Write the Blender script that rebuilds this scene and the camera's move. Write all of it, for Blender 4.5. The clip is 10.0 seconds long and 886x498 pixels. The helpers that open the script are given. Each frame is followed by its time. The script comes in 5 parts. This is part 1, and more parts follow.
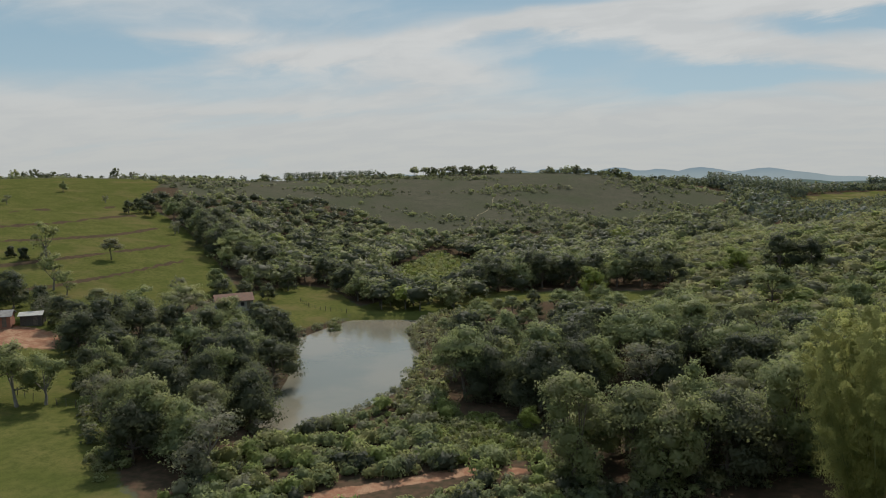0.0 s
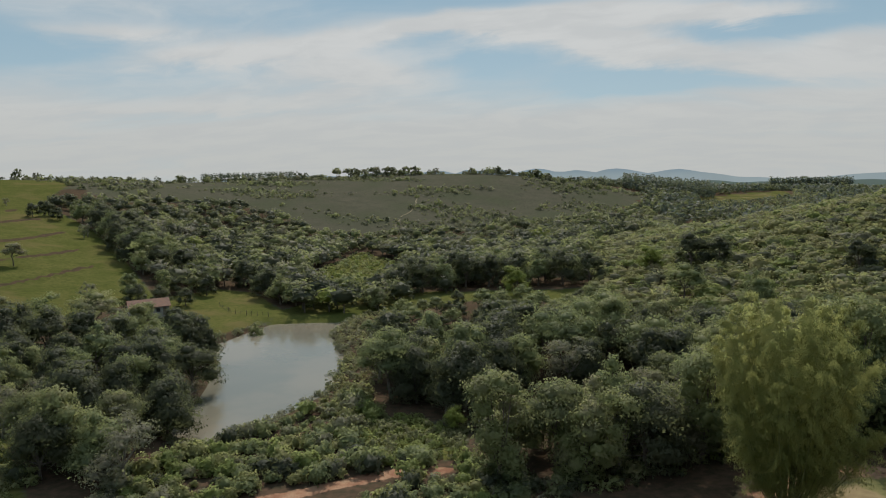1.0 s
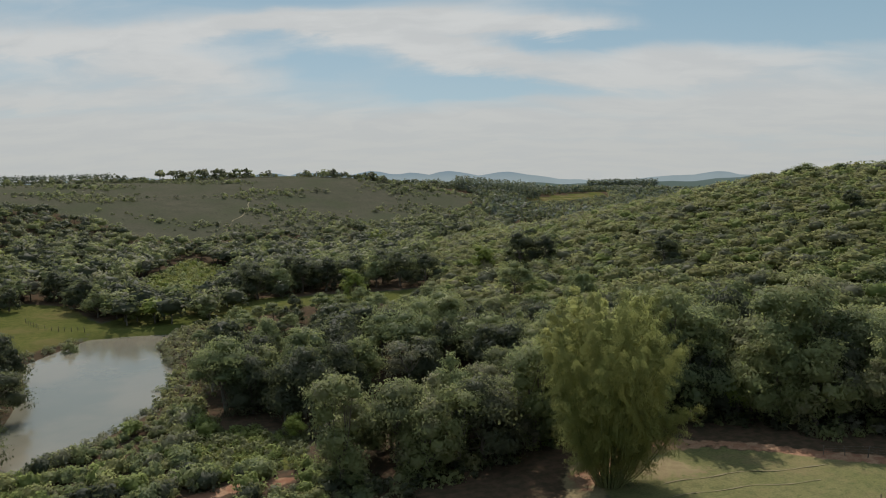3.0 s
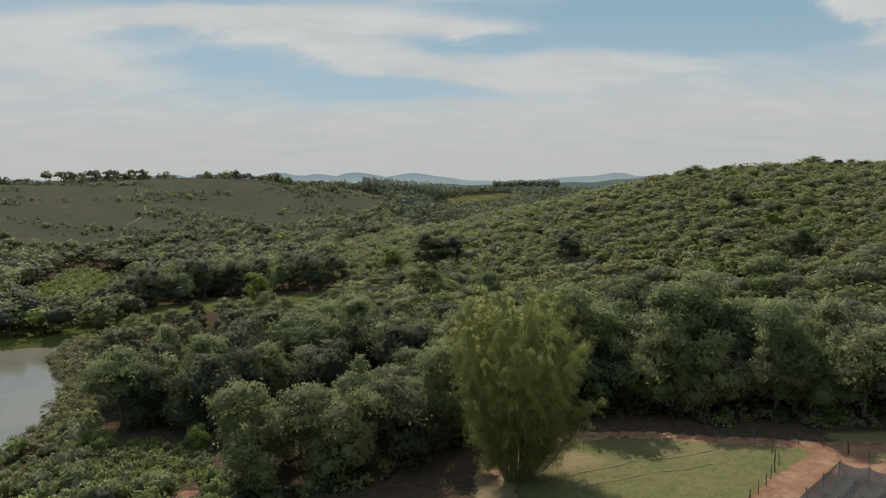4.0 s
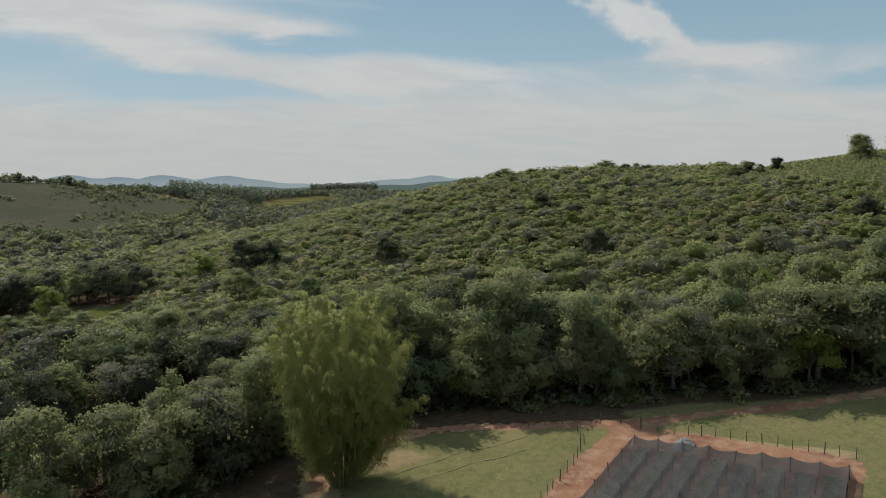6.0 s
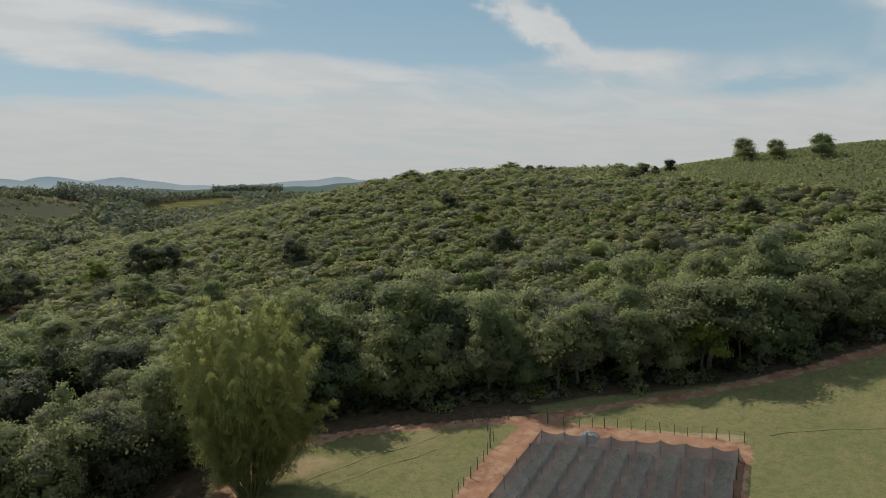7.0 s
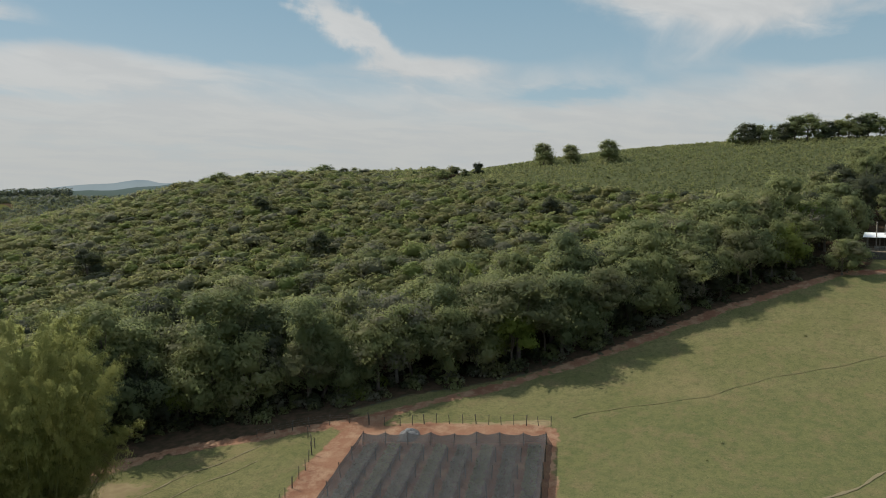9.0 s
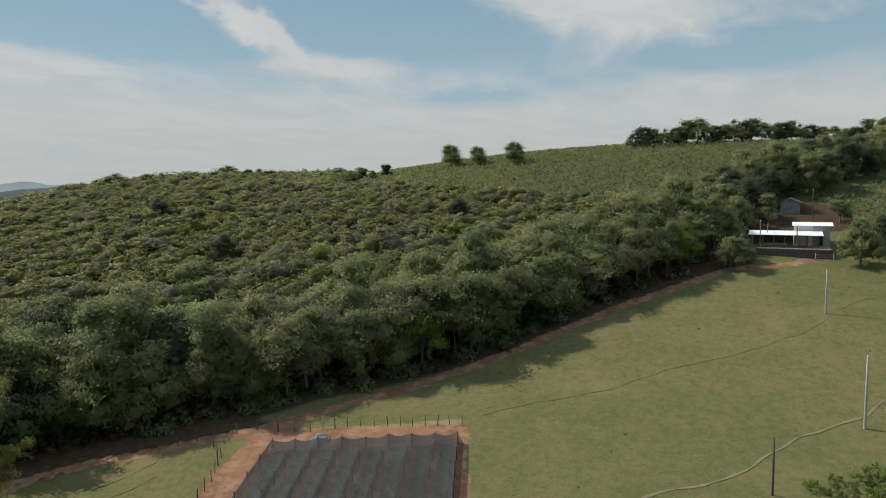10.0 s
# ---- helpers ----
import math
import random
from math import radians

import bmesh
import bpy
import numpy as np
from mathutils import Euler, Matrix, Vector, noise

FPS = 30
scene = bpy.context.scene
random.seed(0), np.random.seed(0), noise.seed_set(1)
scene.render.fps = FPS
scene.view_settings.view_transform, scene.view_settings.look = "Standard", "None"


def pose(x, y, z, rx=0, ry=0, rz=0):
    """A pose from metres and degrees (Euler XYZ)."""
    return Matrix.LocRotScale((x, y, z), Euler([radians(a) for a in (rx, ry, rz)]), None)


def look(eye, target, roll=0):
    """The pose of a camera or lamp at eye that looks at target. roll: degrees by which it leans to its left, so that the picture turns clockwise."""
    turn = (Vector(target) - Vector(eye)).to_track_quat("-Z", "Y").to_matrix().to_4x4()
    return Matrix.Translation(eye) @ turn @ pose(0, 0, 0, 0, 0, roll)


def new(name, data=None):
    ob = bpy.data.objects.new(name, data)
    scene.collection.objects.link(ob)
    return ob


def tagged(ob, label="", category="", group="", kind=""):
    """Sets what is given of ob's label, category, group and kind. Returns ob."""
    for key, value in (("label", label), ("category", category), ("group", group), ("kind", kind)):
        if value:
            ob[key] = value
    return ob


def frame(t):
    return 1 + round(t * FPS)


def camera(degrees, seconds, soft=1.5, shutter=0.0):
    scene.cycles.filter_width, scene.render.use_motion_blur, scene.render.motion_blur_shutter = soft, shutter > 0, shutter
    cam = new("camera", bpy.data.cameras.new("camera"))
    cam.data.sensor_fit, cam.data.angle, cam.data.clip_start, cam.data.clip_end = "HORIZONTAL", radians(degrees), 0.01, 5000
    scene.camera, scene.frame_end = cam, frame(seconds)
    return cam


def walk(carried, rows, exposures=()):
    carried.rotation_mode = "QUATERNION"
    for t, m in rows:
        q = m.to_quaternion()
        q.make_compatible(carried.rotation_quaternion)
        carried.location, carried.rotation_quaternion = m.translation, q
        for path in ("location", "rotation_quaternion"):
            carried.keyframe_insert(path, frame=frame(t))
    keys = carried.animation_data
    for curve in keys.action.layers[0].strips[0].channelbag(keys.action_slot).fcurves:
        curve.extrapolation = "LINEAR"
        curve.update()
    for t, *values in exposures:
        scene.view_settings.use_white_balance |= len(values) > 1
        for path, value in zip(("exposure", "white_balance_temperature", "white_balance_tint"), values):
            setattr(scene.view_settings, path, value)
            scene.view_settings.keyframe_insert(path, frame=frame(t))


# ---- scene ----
# The camera hangs at one spot above the farm and turns slowly to its right.
EYE, PITCH, LEAN = 34.0, -5.98, 0.86
cam = camera(64.13, 10.0, soft=1.0)
TURNS = [(0.0, 0.0), (0.5, 3.03), (1.0, 6.19), (1.5, 9.38), (2.0, 12.57), (2.5, 15.84), (4.0, 26.86), (4.5, 30.48), (5.0, 34.16),
         (5.5, 37.80), (7.0, 48.93), (7.5, 52.64), (8.0, 56.35), (8.5, 60.09), (9.0, 63.79), (9.5, 67.50), (10.0, 71.17)]
walk(cam, [(t, pose(0, 0, EYE, 0, 0, -a) @ pose(0, 0, 0, 90 + PITCH) @ pose(0, 0, 0, 0, 0, -LEAN)) for t, a in TURNS])

# ---- light ----
SUN_AZ, SUN_EL = radians(8), radians(45)
SUN_WAY = Vector((math.sin(SUN_AZ) * math.cos(SUN_EL), math.cos(SUN_AZ) * math.cos(SUN_EL), math.sin(SUN_EL)))
sun = new("sun", bpy.data.lights.new("sun", "SUN"))
sun.data.energy, sun.data.angle, sun.data.color = 4.8, radians(0.6), (1.0, 0.93, 0.82)
sun.matrix_world = look(SUN_WAY * 400, (0, 0, 0))


class Nodes:
    """A node tree with short ways to add nodes."""

    def __init__(self, tree):
        self.tree = tree
        tree.nodes.clear()

    def add(self, kind, ins=None, operation="", data_type="", sky_type="", attribute_name=""):
        n = self.tree.nodes.new(kind)
        if operation:
            n.operation = operation
        if data_type:
            n.data_type = data_type
        if sky_type:
            n.sky_type = sky_type
        if attribute_name:
            n.attribute_name = attribute_name
        for k, v in (ins or {}).items():
            s = n.inputs[k]
            if isinstance(v, bpy.types.NodeSocket):
                self.tree.links.new(v, s)
            else:
                s.default_value = v
        return n

    def math(self, op, a, b=0.0, clamp=False):
        n = self.add("ShaderNodeMath", {0: a, 1: b}, operation=op)
        n.use_clamp = clamp
        return n.outputs[0]

    def span(self, v, a, b, lo=0.0, hi=1.0):
        n = self.add("ShaderNodeMapRange", {"Value": v, "From Min": a, "From Max": b, "To Min": lo, "To Max": hi})
        n.interpolation_type = "SMOOTHSTEP"
        return n.outputs[0]

    def mix(self, f, a, b, blend="MIX"):
        n = self.add("ShaderNodeMix", data_type="RGBA")
        n.blend_type = blend
        for i, v in ((0, f), (6, a), (7, b)):
            if isinstance(v, bpy.types.NodeSocket):
                self.tree.links.new(v, n.inputs[i])
            else:
                n.inputs[i].default_value = v if i == 0 else (*v[:3], 1)
        return n.outputs[2]

    def noise(self, vec, scale, detail=4.0, rough=0.55, warp=0.0):
        return self.add("ShaderNodeTexNoise", {"Vector": vec, "Scale": scale, "Detail": detail, "Roughness": rough, "Distortion": warp}).outputs[0]


world = bpy.data.worlds.new("sky")
scene.world = world
world.use_nodes = True
w = Nodes(world.node_tree)
sky = w.add("ShaderNodeTexSky", sky_type="NISHITA")
sky.sun_disc, sky.sun_elevation, sky.sun_rotation, sky.altitude = False, SUN_EL, SUN_AZ, 700
sky.air_density, sky.dust_density, sky.ozone_density = 1.0, 1.5, 1.5
way = w.add("ShaderNodeTexCoord").outputs["Generated"]
sep = w.add("ShaderNodeSeparateXYZ", {0: way})
up = w.math("MAXIMUM", sep.outputs[2], 0.0)
lift = w.math("ADD", up, 0.17)
flat = w.add("ShaderNodeCombineXYZ", {0: w.math("DIVIDE", sep.outputs[0], lift), 1: w.math("DIVIDE", sep.outputs[1], lift), 2: 0.0}).outputs[0]
turn = w.add("ShaderNodeMapping", {"Vector": flat, "Rotation": (0, 0, radians(24)), "Scale": (1.0, 1.0, 1.0)}).outputs[0]
wave = w.noise(turn, 0.5, 4, 0.55)
bent = w.add("ShaderNodeVectorMath", {0: turn, 1: w.add("ShaderNodeCombineXYZ", {0: wave, 1: w.math("MULTIPLY", wave, 1.3), 2: 0.0}).outputs[0]}, operation="ADD").outputs[0]
streak = w.add("ShaderNodeMapping", {"Vector": bent, "Location": (3.1, 0.2, 0.0), "Scale": (0.5, 1.25, 1.0)}).outputs[0]
broad = w.noise(streak, 1.0, 8, 0.52, 0.0)
fine = w.noise(w.add("ShaderNodeMapping", {"Vector": bent, "Scale": (0.7, 1.2, 1.0)}).outputs[0], 3.0, 10, 0.6, 0.1)
puff = w.math("ADD", w.math("MULTIPLY", broad, 0.72), w.math("MULTIPLY", fine, 0.28))
# the cloud sheet over the horizon, and the banks (+) and blue gaps (-) above it: azimuth, elevation, half length, half depth, slope, weight
CLOUDS = [(-20, 12.6, 14, 1.8, 0.0, 0.38), (-14, 9.4, 12, 1.6, 0.0, 0.26), (-18, 10.4, 5, 0.5, 0.05, 0.3), (-4, 10.2, 10, 0.6, 0.13, 0.5), (14, 11.8, 9, 0.75, 0.02, 0.6), (27, 11.4, 6, 0.6, -0.02, 0.5),
          (0, 8.3, 5, 0.9, 0.0, 0.4), (22, 9.2, 7, 0.9, -0.2, 0.5), (38, 8.2, 9, 1.3, -0.03, 0.4), (56.5, 11.4, 3.6, 1.0, -0.62, 0.75), (63, 8.6, 5, 0.8, -0.05, 0.5),
          (86, 12.2, 8, 1.5, -0.1, 0.65)]
GAPS = [(-27, 8.6, 6, 0.5, 0.0, 0.22), (-13, 4.4, 9, 0.5, 0.04, 0.22), (30, 6.2, 8, 0.45, -0.03, 0.22), (9, 8.6, 4.5, 0.8, 0.05, 0.36), (19.5, 7.1, 4, 0.7, -0.05, 0.42), (43, 12.0, 10, 1.5, 0.0, 0.4), (50, 9.5, 6.5, 0.6, -0.04, 0.5), (69.5, 11.4, 6, 1.6, 0.0, 0.5),
        (96, 8.9, 9, 0.8, 0.08, 0.5), (75, 6.1, 3.6, 0.7, 0.05, 0.5), (31, 9.9, 5, 0.5, 0.0, 0.3)]
curl = w.noise(way, 7.0, 6, 0.62)
azimuth = w.math("ADD", w.math("MULTIPLY", w.math("ARCTAN2", sep.outputs[0], sep.outputs[1]), 57.296), w.math("MULTIPLY", w.math("SUBTRACT", curl, 0.5), 9.0))
rise = w.math("ADD", w.math("MULTIPLY", w.math("ARCSINE", sep.outputs[2]), 57.296), w.math("MULTIPLY", w.math("SUBTRACT", fine, 0.5), 2.6))
heap = w.math("MULTIPLY", w.span(rise, 3.0, 9.5, 1.0, 0.0), 0.5)
for banks, sign in ((CLOUDS, 1.0), (GAPS, -1.0)):
    for az, el, half, deep, slope, weight in banks:
        du = w.math("SUBTRACT", azimuth, az)
        dv = w.math("SUBTRACT", w.math("SUBTRACT", rise, el), w.math("MULTIPLY", du, slope))
        d2 = w.math("ADD", w.math("POWER", w.math("ABSOLUTE", w.math("DIVIDE", du, half)), 2.0), w.math("POWER", w.math("ABSOLUTE", w.math("DIVIDE", dv, deep)), 2.0))
        heap = w.math("ADD", heap, w.math("MULTIPLY", w.math("EXPONENT", w.math("MULTIPLY", d2, -0.7)), sign * weight))
cover = w.span(w.math("ADD", heap, w.math("MULTIPLY", w.math("SUBTRACT", puff, 0.36), 1.5)), 0.12, 0.68)
cover = w.math("MULTIPLY", cover, 0.95)
blue = w.mix(w.span(up, 0.0, 0.35), (3.6, 4.8, 5.4), (2.0, 3.5, 4.5))
blue = w.mix(0.15, blue, sky.outputs[0])
blue = w.mix(w.span(up, 0.3, 0.8, 0.0, 0.5), blue, (7.0, 8.2, 9.2))
cloud = w.mix(w.span(up, 0.0, 0.2), (5.1, 5.2, 5.05), (6.1, 6.2, 6.15))
cloud = w.mix(w.span(up, 0.25, 0.75), cloud, (11.5, 11.6, 11.4))
cloud = w.mix(w.span(fine, 0.38, 0.62, 0.4, 0.0), cloud, (4.6, 4.8, 4.9))
colour = w.mix(cover, blue, cloud)
back = w.add("ShaderNodeBackground", {"Color": colour, "Strength": 0.1})
w.add("ShaderNodeOutputWorld", {0: back.outputs[0]})


# ---- materials ----
def material(name):
    m = bpy.data.materials.new(name)
    m.use_nodes = True
    return m, Nodes(m.node_tree)


def finish(n, colour, rough=0.8, bump=None, strength=0.4, metal=0.0, spec=0.3, clear=0.0):
    ins = {"Base Color": colour, "Roughness": rough, "Metallic": metal, "Specular IOR Level": spec}
    if bump is not None:
        ins["Normal"] = n.add("ShaderNodeBump", {"Height": bump, "Strength": strength, "Distance": 0.1}).outputs[0]
    b = n.add("ShaderNodeBsdfPrincipled", {k: v if not isinstance(v, tuple) else (*v, 1) for k, v in ins.items()})
    n.add("ShaderNodeOutputMaterial", {0: b.outputs[0]})
    return b


def leaf_material(name, colours, through_light=0.3, patch=0.25):
    """Foliage: colours mixed tree by tree, clump by clump and leaf by leaf, with the gaps between leaves as relief and
    as shade painted into the colour.
    """
    m, n = material(name)
    geo = n.add("ShaderNodeNewGeometry")
    info = n.add("ShaderNodeObjectInfo")
    spot = n.span(n.math("ADD", n.math("MULTIPLY", n.noise(geo.outputs["Position"], patch, 2.0), 0.6), n.math("MULTIPLY", n.noise(geo.outputs["Position"], patch * 0.16, 3.0), 0.4)), 0.32, 0.68)
    leafy = n.noise(geo.outputs["Position"], 3.2, 4.0, 0.7)
    pick = n.math("ADD", n.math("MULTIPLY", spot, 0.75), n.math("MULTIPLY", geo.outputs["Random Per Island"], 0.2))
    pick = n.math("SUBTRACT", pick, 0.05)
    pick = n.math("ADD", n.math("MULTIPLY", pick, 0.55), n.math("MULTIPLY", info.outputs["Random"], 0.45))
    ramp = n.add("ShaderNodeValToRGB", {0: pick})
    e = ramp.color_ramp.elements
    while len(e) < len(colours):
        e.new(0.5)
    for i, c in enumerate(colours):
        e[i].position, e[i].color = 0.12 + 0.76 * i / max(1, len(colours) - 1), (*c, 1)
    # hollows of the leaf noise go darker: gap shade in the colour
    col = n.mix(n.span(leafy, 0.58, 0.36, 0.0, 0.22), ramp.outputs[0], tuple(v * 0.4 for v in colours[0]))
    relief = n.add("ShaderNodeBump", {"Height": leafy, "Strength": 0.25, "Distance": 0.3})
    b = n.add("ShaderNodeBsdfPrincipled", {"Base Color": col, "Roughness": 0.6, "Specular IOR Level": 0.12, "Normal": relief.outputs[0]})
    t = n.add("ShaderNodeBsdfTranslucent", {"Color": n.mix(0.55, col, (0.24, 0.27, 0.11))})
    s = n.add("ShaderNodeMixShader", {0: through_light, 1: b.outputs[0], 2: t.outputs[0]})
    n.add("ShaderNodeOutputMaterial", {0: s.outputs[0]})
    return m


LEAF = leaf_material("leaves", [(0.133, 0.160, 0.087), (0.191, 0.219, 0.103), (0.246, 0.256, 0.111), (0.261, 0.230, 0.161)], 0.56)
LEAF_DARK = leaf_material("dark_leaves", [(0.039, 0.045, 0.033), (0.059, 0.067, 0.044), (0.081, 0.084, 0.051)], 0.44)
LEAF_LIME = leaf_material("lime_leaves", [(0.132, 0.182, 0.037), (0.189, 0.225, 0.045), (0.222, 0.225, 0.059)], 0.50)
LEAF_GREY = leaf_material("grey_leaves", [(0.134, 0.136, 0.095), (0.206, 0.194, 0.149), (0.169, 0.147, 0.112)], 0.50)
LEAF_OLIVE = leaf_material("olive_leaves", [(0.132, 0.151, 0.080), (0.190, 0.193, 0.099), (0.223, 0.193, 0.143)], 0.56)
BAMBOO_LEAF = leaf_material("bamboo_leaves", [(0.287, 0.300, 0.104), (0.446, 0.417, 0.145), (0.589, 0.500, 0.198)], 0.66, 0.5)


LEAF_SCRUB = leaf_material("scrub_leaves", [(0.177, 0.189, 0.087), (0.243, 0.245, 0.105), (0.302, 0.275, 0.130), (0.281, 0.239, 0.161)], 0.64)
LEAF_SILVER = leaf_material("silvery_leaves", [(0.194, 0.194, 0.130), (0.245, 0.230, 0.164)], 0.62)
LEAF_FRESH = leaf_material("fresh_leaves", [(0.165, 0.213, 0.069), (0.221, 0.260, 0.084), (0.274, 0.278, 0.102)], 0.64)
# grey-green timber for the far woods, with distance haze mixed into its colour
LEAF_TIMBER_HAZED = leaf_material("hazed_timber_leaves", [(0.060, 0.080, 0.071), (0.085, 0.105, 0.094)], 0.35)


def plain(name, colour, other=None, scale=3.0, rough=0.8, strength=0.3, metal=0.0, spec=0.3):
    m, n = material(name)
    p = n.add("ShaderNodeTexCoord").outputs["Object"]
    a, f = n.noise(p, scale, 5), n.noise(p, scale * 9, 4)
    c = n.mix(n.span(a, 0.3, 0.7), colour, other or tuple(v * 0.7 for v in colour))
    c = n.mix(n.math("MULTIPLY", f, 0.35), c, tuple(v * 0.55 for v in colour))
    finish(n, c, rough, f, strength, metal, spec)
    return m


BARK = plain("bark", (0.16, 0.13, 0.10), (0.09, 0.075, 0.06), 2.5)
PALE_BARK = plain("pale_bark", (0.23, 0.205, 0.17), (0.14, 0.12, 0.1), 2.5)
POST = plain("post_wood", (0.10, 0.085, 0.07), (0.06, 0.05, 0.042), 4)
CONCRETE = plain("concrete", (0.38, 0.37, 0.34), (0.3, 0.29, 0.27), 2)
WHITE = plain("whitewash", (0.72, 0.70, 0.66), (0.6, 0.57, 0.52), 0.8)
ROOF_WHITE = plain("white_roofing", (0.86, 0.86, 0.86), (0.78, 0.78, 0.78), 0.5, 0.45)
ROOF_TILE = plain("roof_tile", (0.16, 0.075, 0.045), (0.10, 0.055, 0.04), 1.2)
ROOF_GREY = plain("grey_roofing", (0.22, 0.21, 0.2), (0.14, 0.13, 0.125), 1.0)
BRICK_RED = plain("red_wall", (0.3, 0.13, 0.08), (0.22, 0.1, 0.07), 1.5)
RUBBLE = plain("dark_rubble", (0.11, 0.1, 0.09), (0.06, 0.055, 0.05), 2.0)
YARD_FLOOR = plain("yard_floor", (0.3, 0.24, 0.17), (0.22, 0.17, 0.12), 0.7)
# pale house walls, darkened in colour for the tree shade round them
DIMMED_WALL = plain("shade_dimmed_wall", (0.3, 0.29, 0.27), (0.19, 0.18, 0.165), 0.9)
# near-black panels on the walls, painted as the shade inside openings
OPENING_SHADE = plain("opening_shade", (0.03, 0.027, 0.025), None, 1.0)
BED_SOIL = plain("bed_soil", (0.17, 0.10, 0.065), (0.12, 0.075, 0.05), 1.0)
PLASTIC = plain("grey_sheet", (0.2, 0.2, 0.2), (0.08, 0.08, 0.085), 1.5, 0.5, 0.6)
WIRE = plain("wire", (0.12, 0.11, 0.1), None, 2.0, 0.5)


def net_material():
    """Woven shade cloth: a dark mesh with holes too small to see, so that part of the light goes straight through."""
    m, n = material("shade_cloth")
    p = n.add("ShaderNodeTexCoord").outputs["Object"]
    a = n.noise(p, 0.35, 5)
    c = n.mix(n.span(a, 0.35, 0.65), (0.028, 0.029, 0.031), (0.044, 0.044, 0.046))
    b = n.add("ShaderNodeBsdfPrincipled", {"Base Color": c, "Roughness": 0.6, "Specular IOR Level": 0.3})
    t = n.add("ShaderNodeBsdfTransparent")
    s = n.add("ShaderNodeMixShader", {0: n.span(n.noise(p, 0.9, 4), 0.3, 0.7, 0.59, 0.67), 1: t.outputs[0], 2: b.outputs[0]})
    n.add("ShaderNodeOutputMaterial", {0: s.outputs[0]})
    return m


NET = net_material()


def water_material():
    m, n = material("pond_water")
    p = n.add("ShaderNodeTexCoord").outputs["Object"]
    r = n.noise(p, 1.6, 3)
    c = n.mix(n.span(n.noise(p, 0.05, 4), 0.35, 0.65), (0.13, 0.125, 0.10), (0.17, 0.15, 0.115))
    finish(n, c, 0.12, r, 0.05, 0.0, 0.5)
    return m


WATER = water_material()


def ground_material():
    """Grass, dry grass, woodland litter and red earth, by the zones laid down on the land, with ragged borders."""
    m, n = material("land")
    p = n.add("ShaderNodeNewGeometry").outputs["Position"]
    big, mid, fine, tiny = n.noise(p, 0.018, 4), n.noise(p, 0.12, 5), n.noise(p, 0.9, 5), n.noise(p, 5.0, 3)
    rag = n.math("MULTIPLY", n.math("SUBTRACT", n.math("ADD", n.math("MULTIPLY", mid, 0.5), n.math("MULTIPLY", fine, 0.5)), 0.5), 1.1)

    def zone(name, lo=0.42, hi=0.58):
        a = n.add("ShaderNodeAttribute", attribute_name=name)
        return n.span(n.math("ADD", a.outputs["Fac"], rag), lo, hi)

    tuft = n.math("ADD", n.math("MULTIPLY", fine, 0.55), n.math("MULTIPLY", tiny, 0.45))
    lush = n.mix(n.span(mid, 0.3, 0.7), (0.066, 0.073, 0.021), (0.098, 0.092, 0.032))
    lush = n.mix(n.span(tuft, 0.38, 0.68), lush, (0.047, 0.058, 0.017))
    lush = n.mix(n.span(n.noise(p, 0.045, 6, 0.65), 0.5, 0.68, 0.0, 0.8), lush, (0.106, 0.088, 0.038))
    lawn = n.mix(n.span(mid, 0.3, 0.7), (0.123, 0.120, 0.051), (0.158, 0.141, 0.069))
    lawn = n.mix(n.span(tuft, 0.42, 0.7), lawn, (0.079, 0.083, 0.037))
    lawn = n.mix(n.span(big, 0.42, 0.62), lawn, n.mix(n.span(fine, 0.35, 0.65), (0.117, 0.117, 0.050), (0.092, 0.099, 0.043)))
    lawn = n.mix(n.span(n.noise(p, 0.28, 7, 0.7), 0.48, 0.66, 0.0, 0.75), lawn, (0.154, 0.123, 0.066))
    lawn = n.mix(n.span(n.noise(p, 2.2, 4, 0.7), 0.5, 0.68, 0.0, 0.65), lawn, (0.065, 0.079, 0.032))
    lawn = n.mix(n.span(n.noise(p, 0.05, 6, 0.65), 0.52, 0.68, 0.0, 0.6), lawn, (0.180, 0.146, 0.075))
    lawn = n.mix(n.span(n.noise(p, 4.0, 6, 0.75), 0.5, 0.66, 0.0, 0.6), lawn, (0.063, 0.065, 0.032))
    lawn = n.mix(n.span(n.noise(p, 7.0, 4, 0.7), 0.56, 0.7, 0.0, 0.5), lawn, (0.227, 0.202, 0.123))
    dry = n.mix(n.span(mid, 0.3, 0.7), (0.064, 0.064, 0.045), (0.084, 0.077, 0.058))
    dry = n.mix(n.span(n.noise(p, 0.03, 6, 0.65), 0.45, 0.65), dry, (0.062, 0.066, 0.042))
    dry = n.mix(n.span(fine, 0.45, 0.7, 0.0, 0.7), dry, (0.045, 0.045, 0.03))
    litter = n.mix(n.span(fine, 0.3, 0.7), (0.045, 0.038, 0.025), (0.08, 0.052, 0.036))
    soil = n.mix(n.span(mid, 0.3, 0.7), (0.235, 0.130, 0.084), (0.160, 0.080, 0.053))
    soil = n.mix(n.span(n.noise(p, 0.45, 6, 0.65), 0.42, 0.68), soil, (0.281, 0.183, 0.121))
    soil = n.mix(n.span(tiny, 0.45, 0.75, 0.0, 0.5), soil, (0.133, 0.066, 0.043))
    crop = n.mix(n.span(fine, 0.35, 0.65), (0.062, 0.072, 0.034), (0.085, 0.09, 0.045))
    straw = n.mix(n.span(fine, 0.3, 0.7), (0.234, 0.187, 0.109), (0.172, 0.133, 0.078))
    c = n.mix(zone("lush"), dry, lush)
    c = n.mix(zone("lawn"), c, lawn)
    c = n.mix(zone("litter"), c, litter)
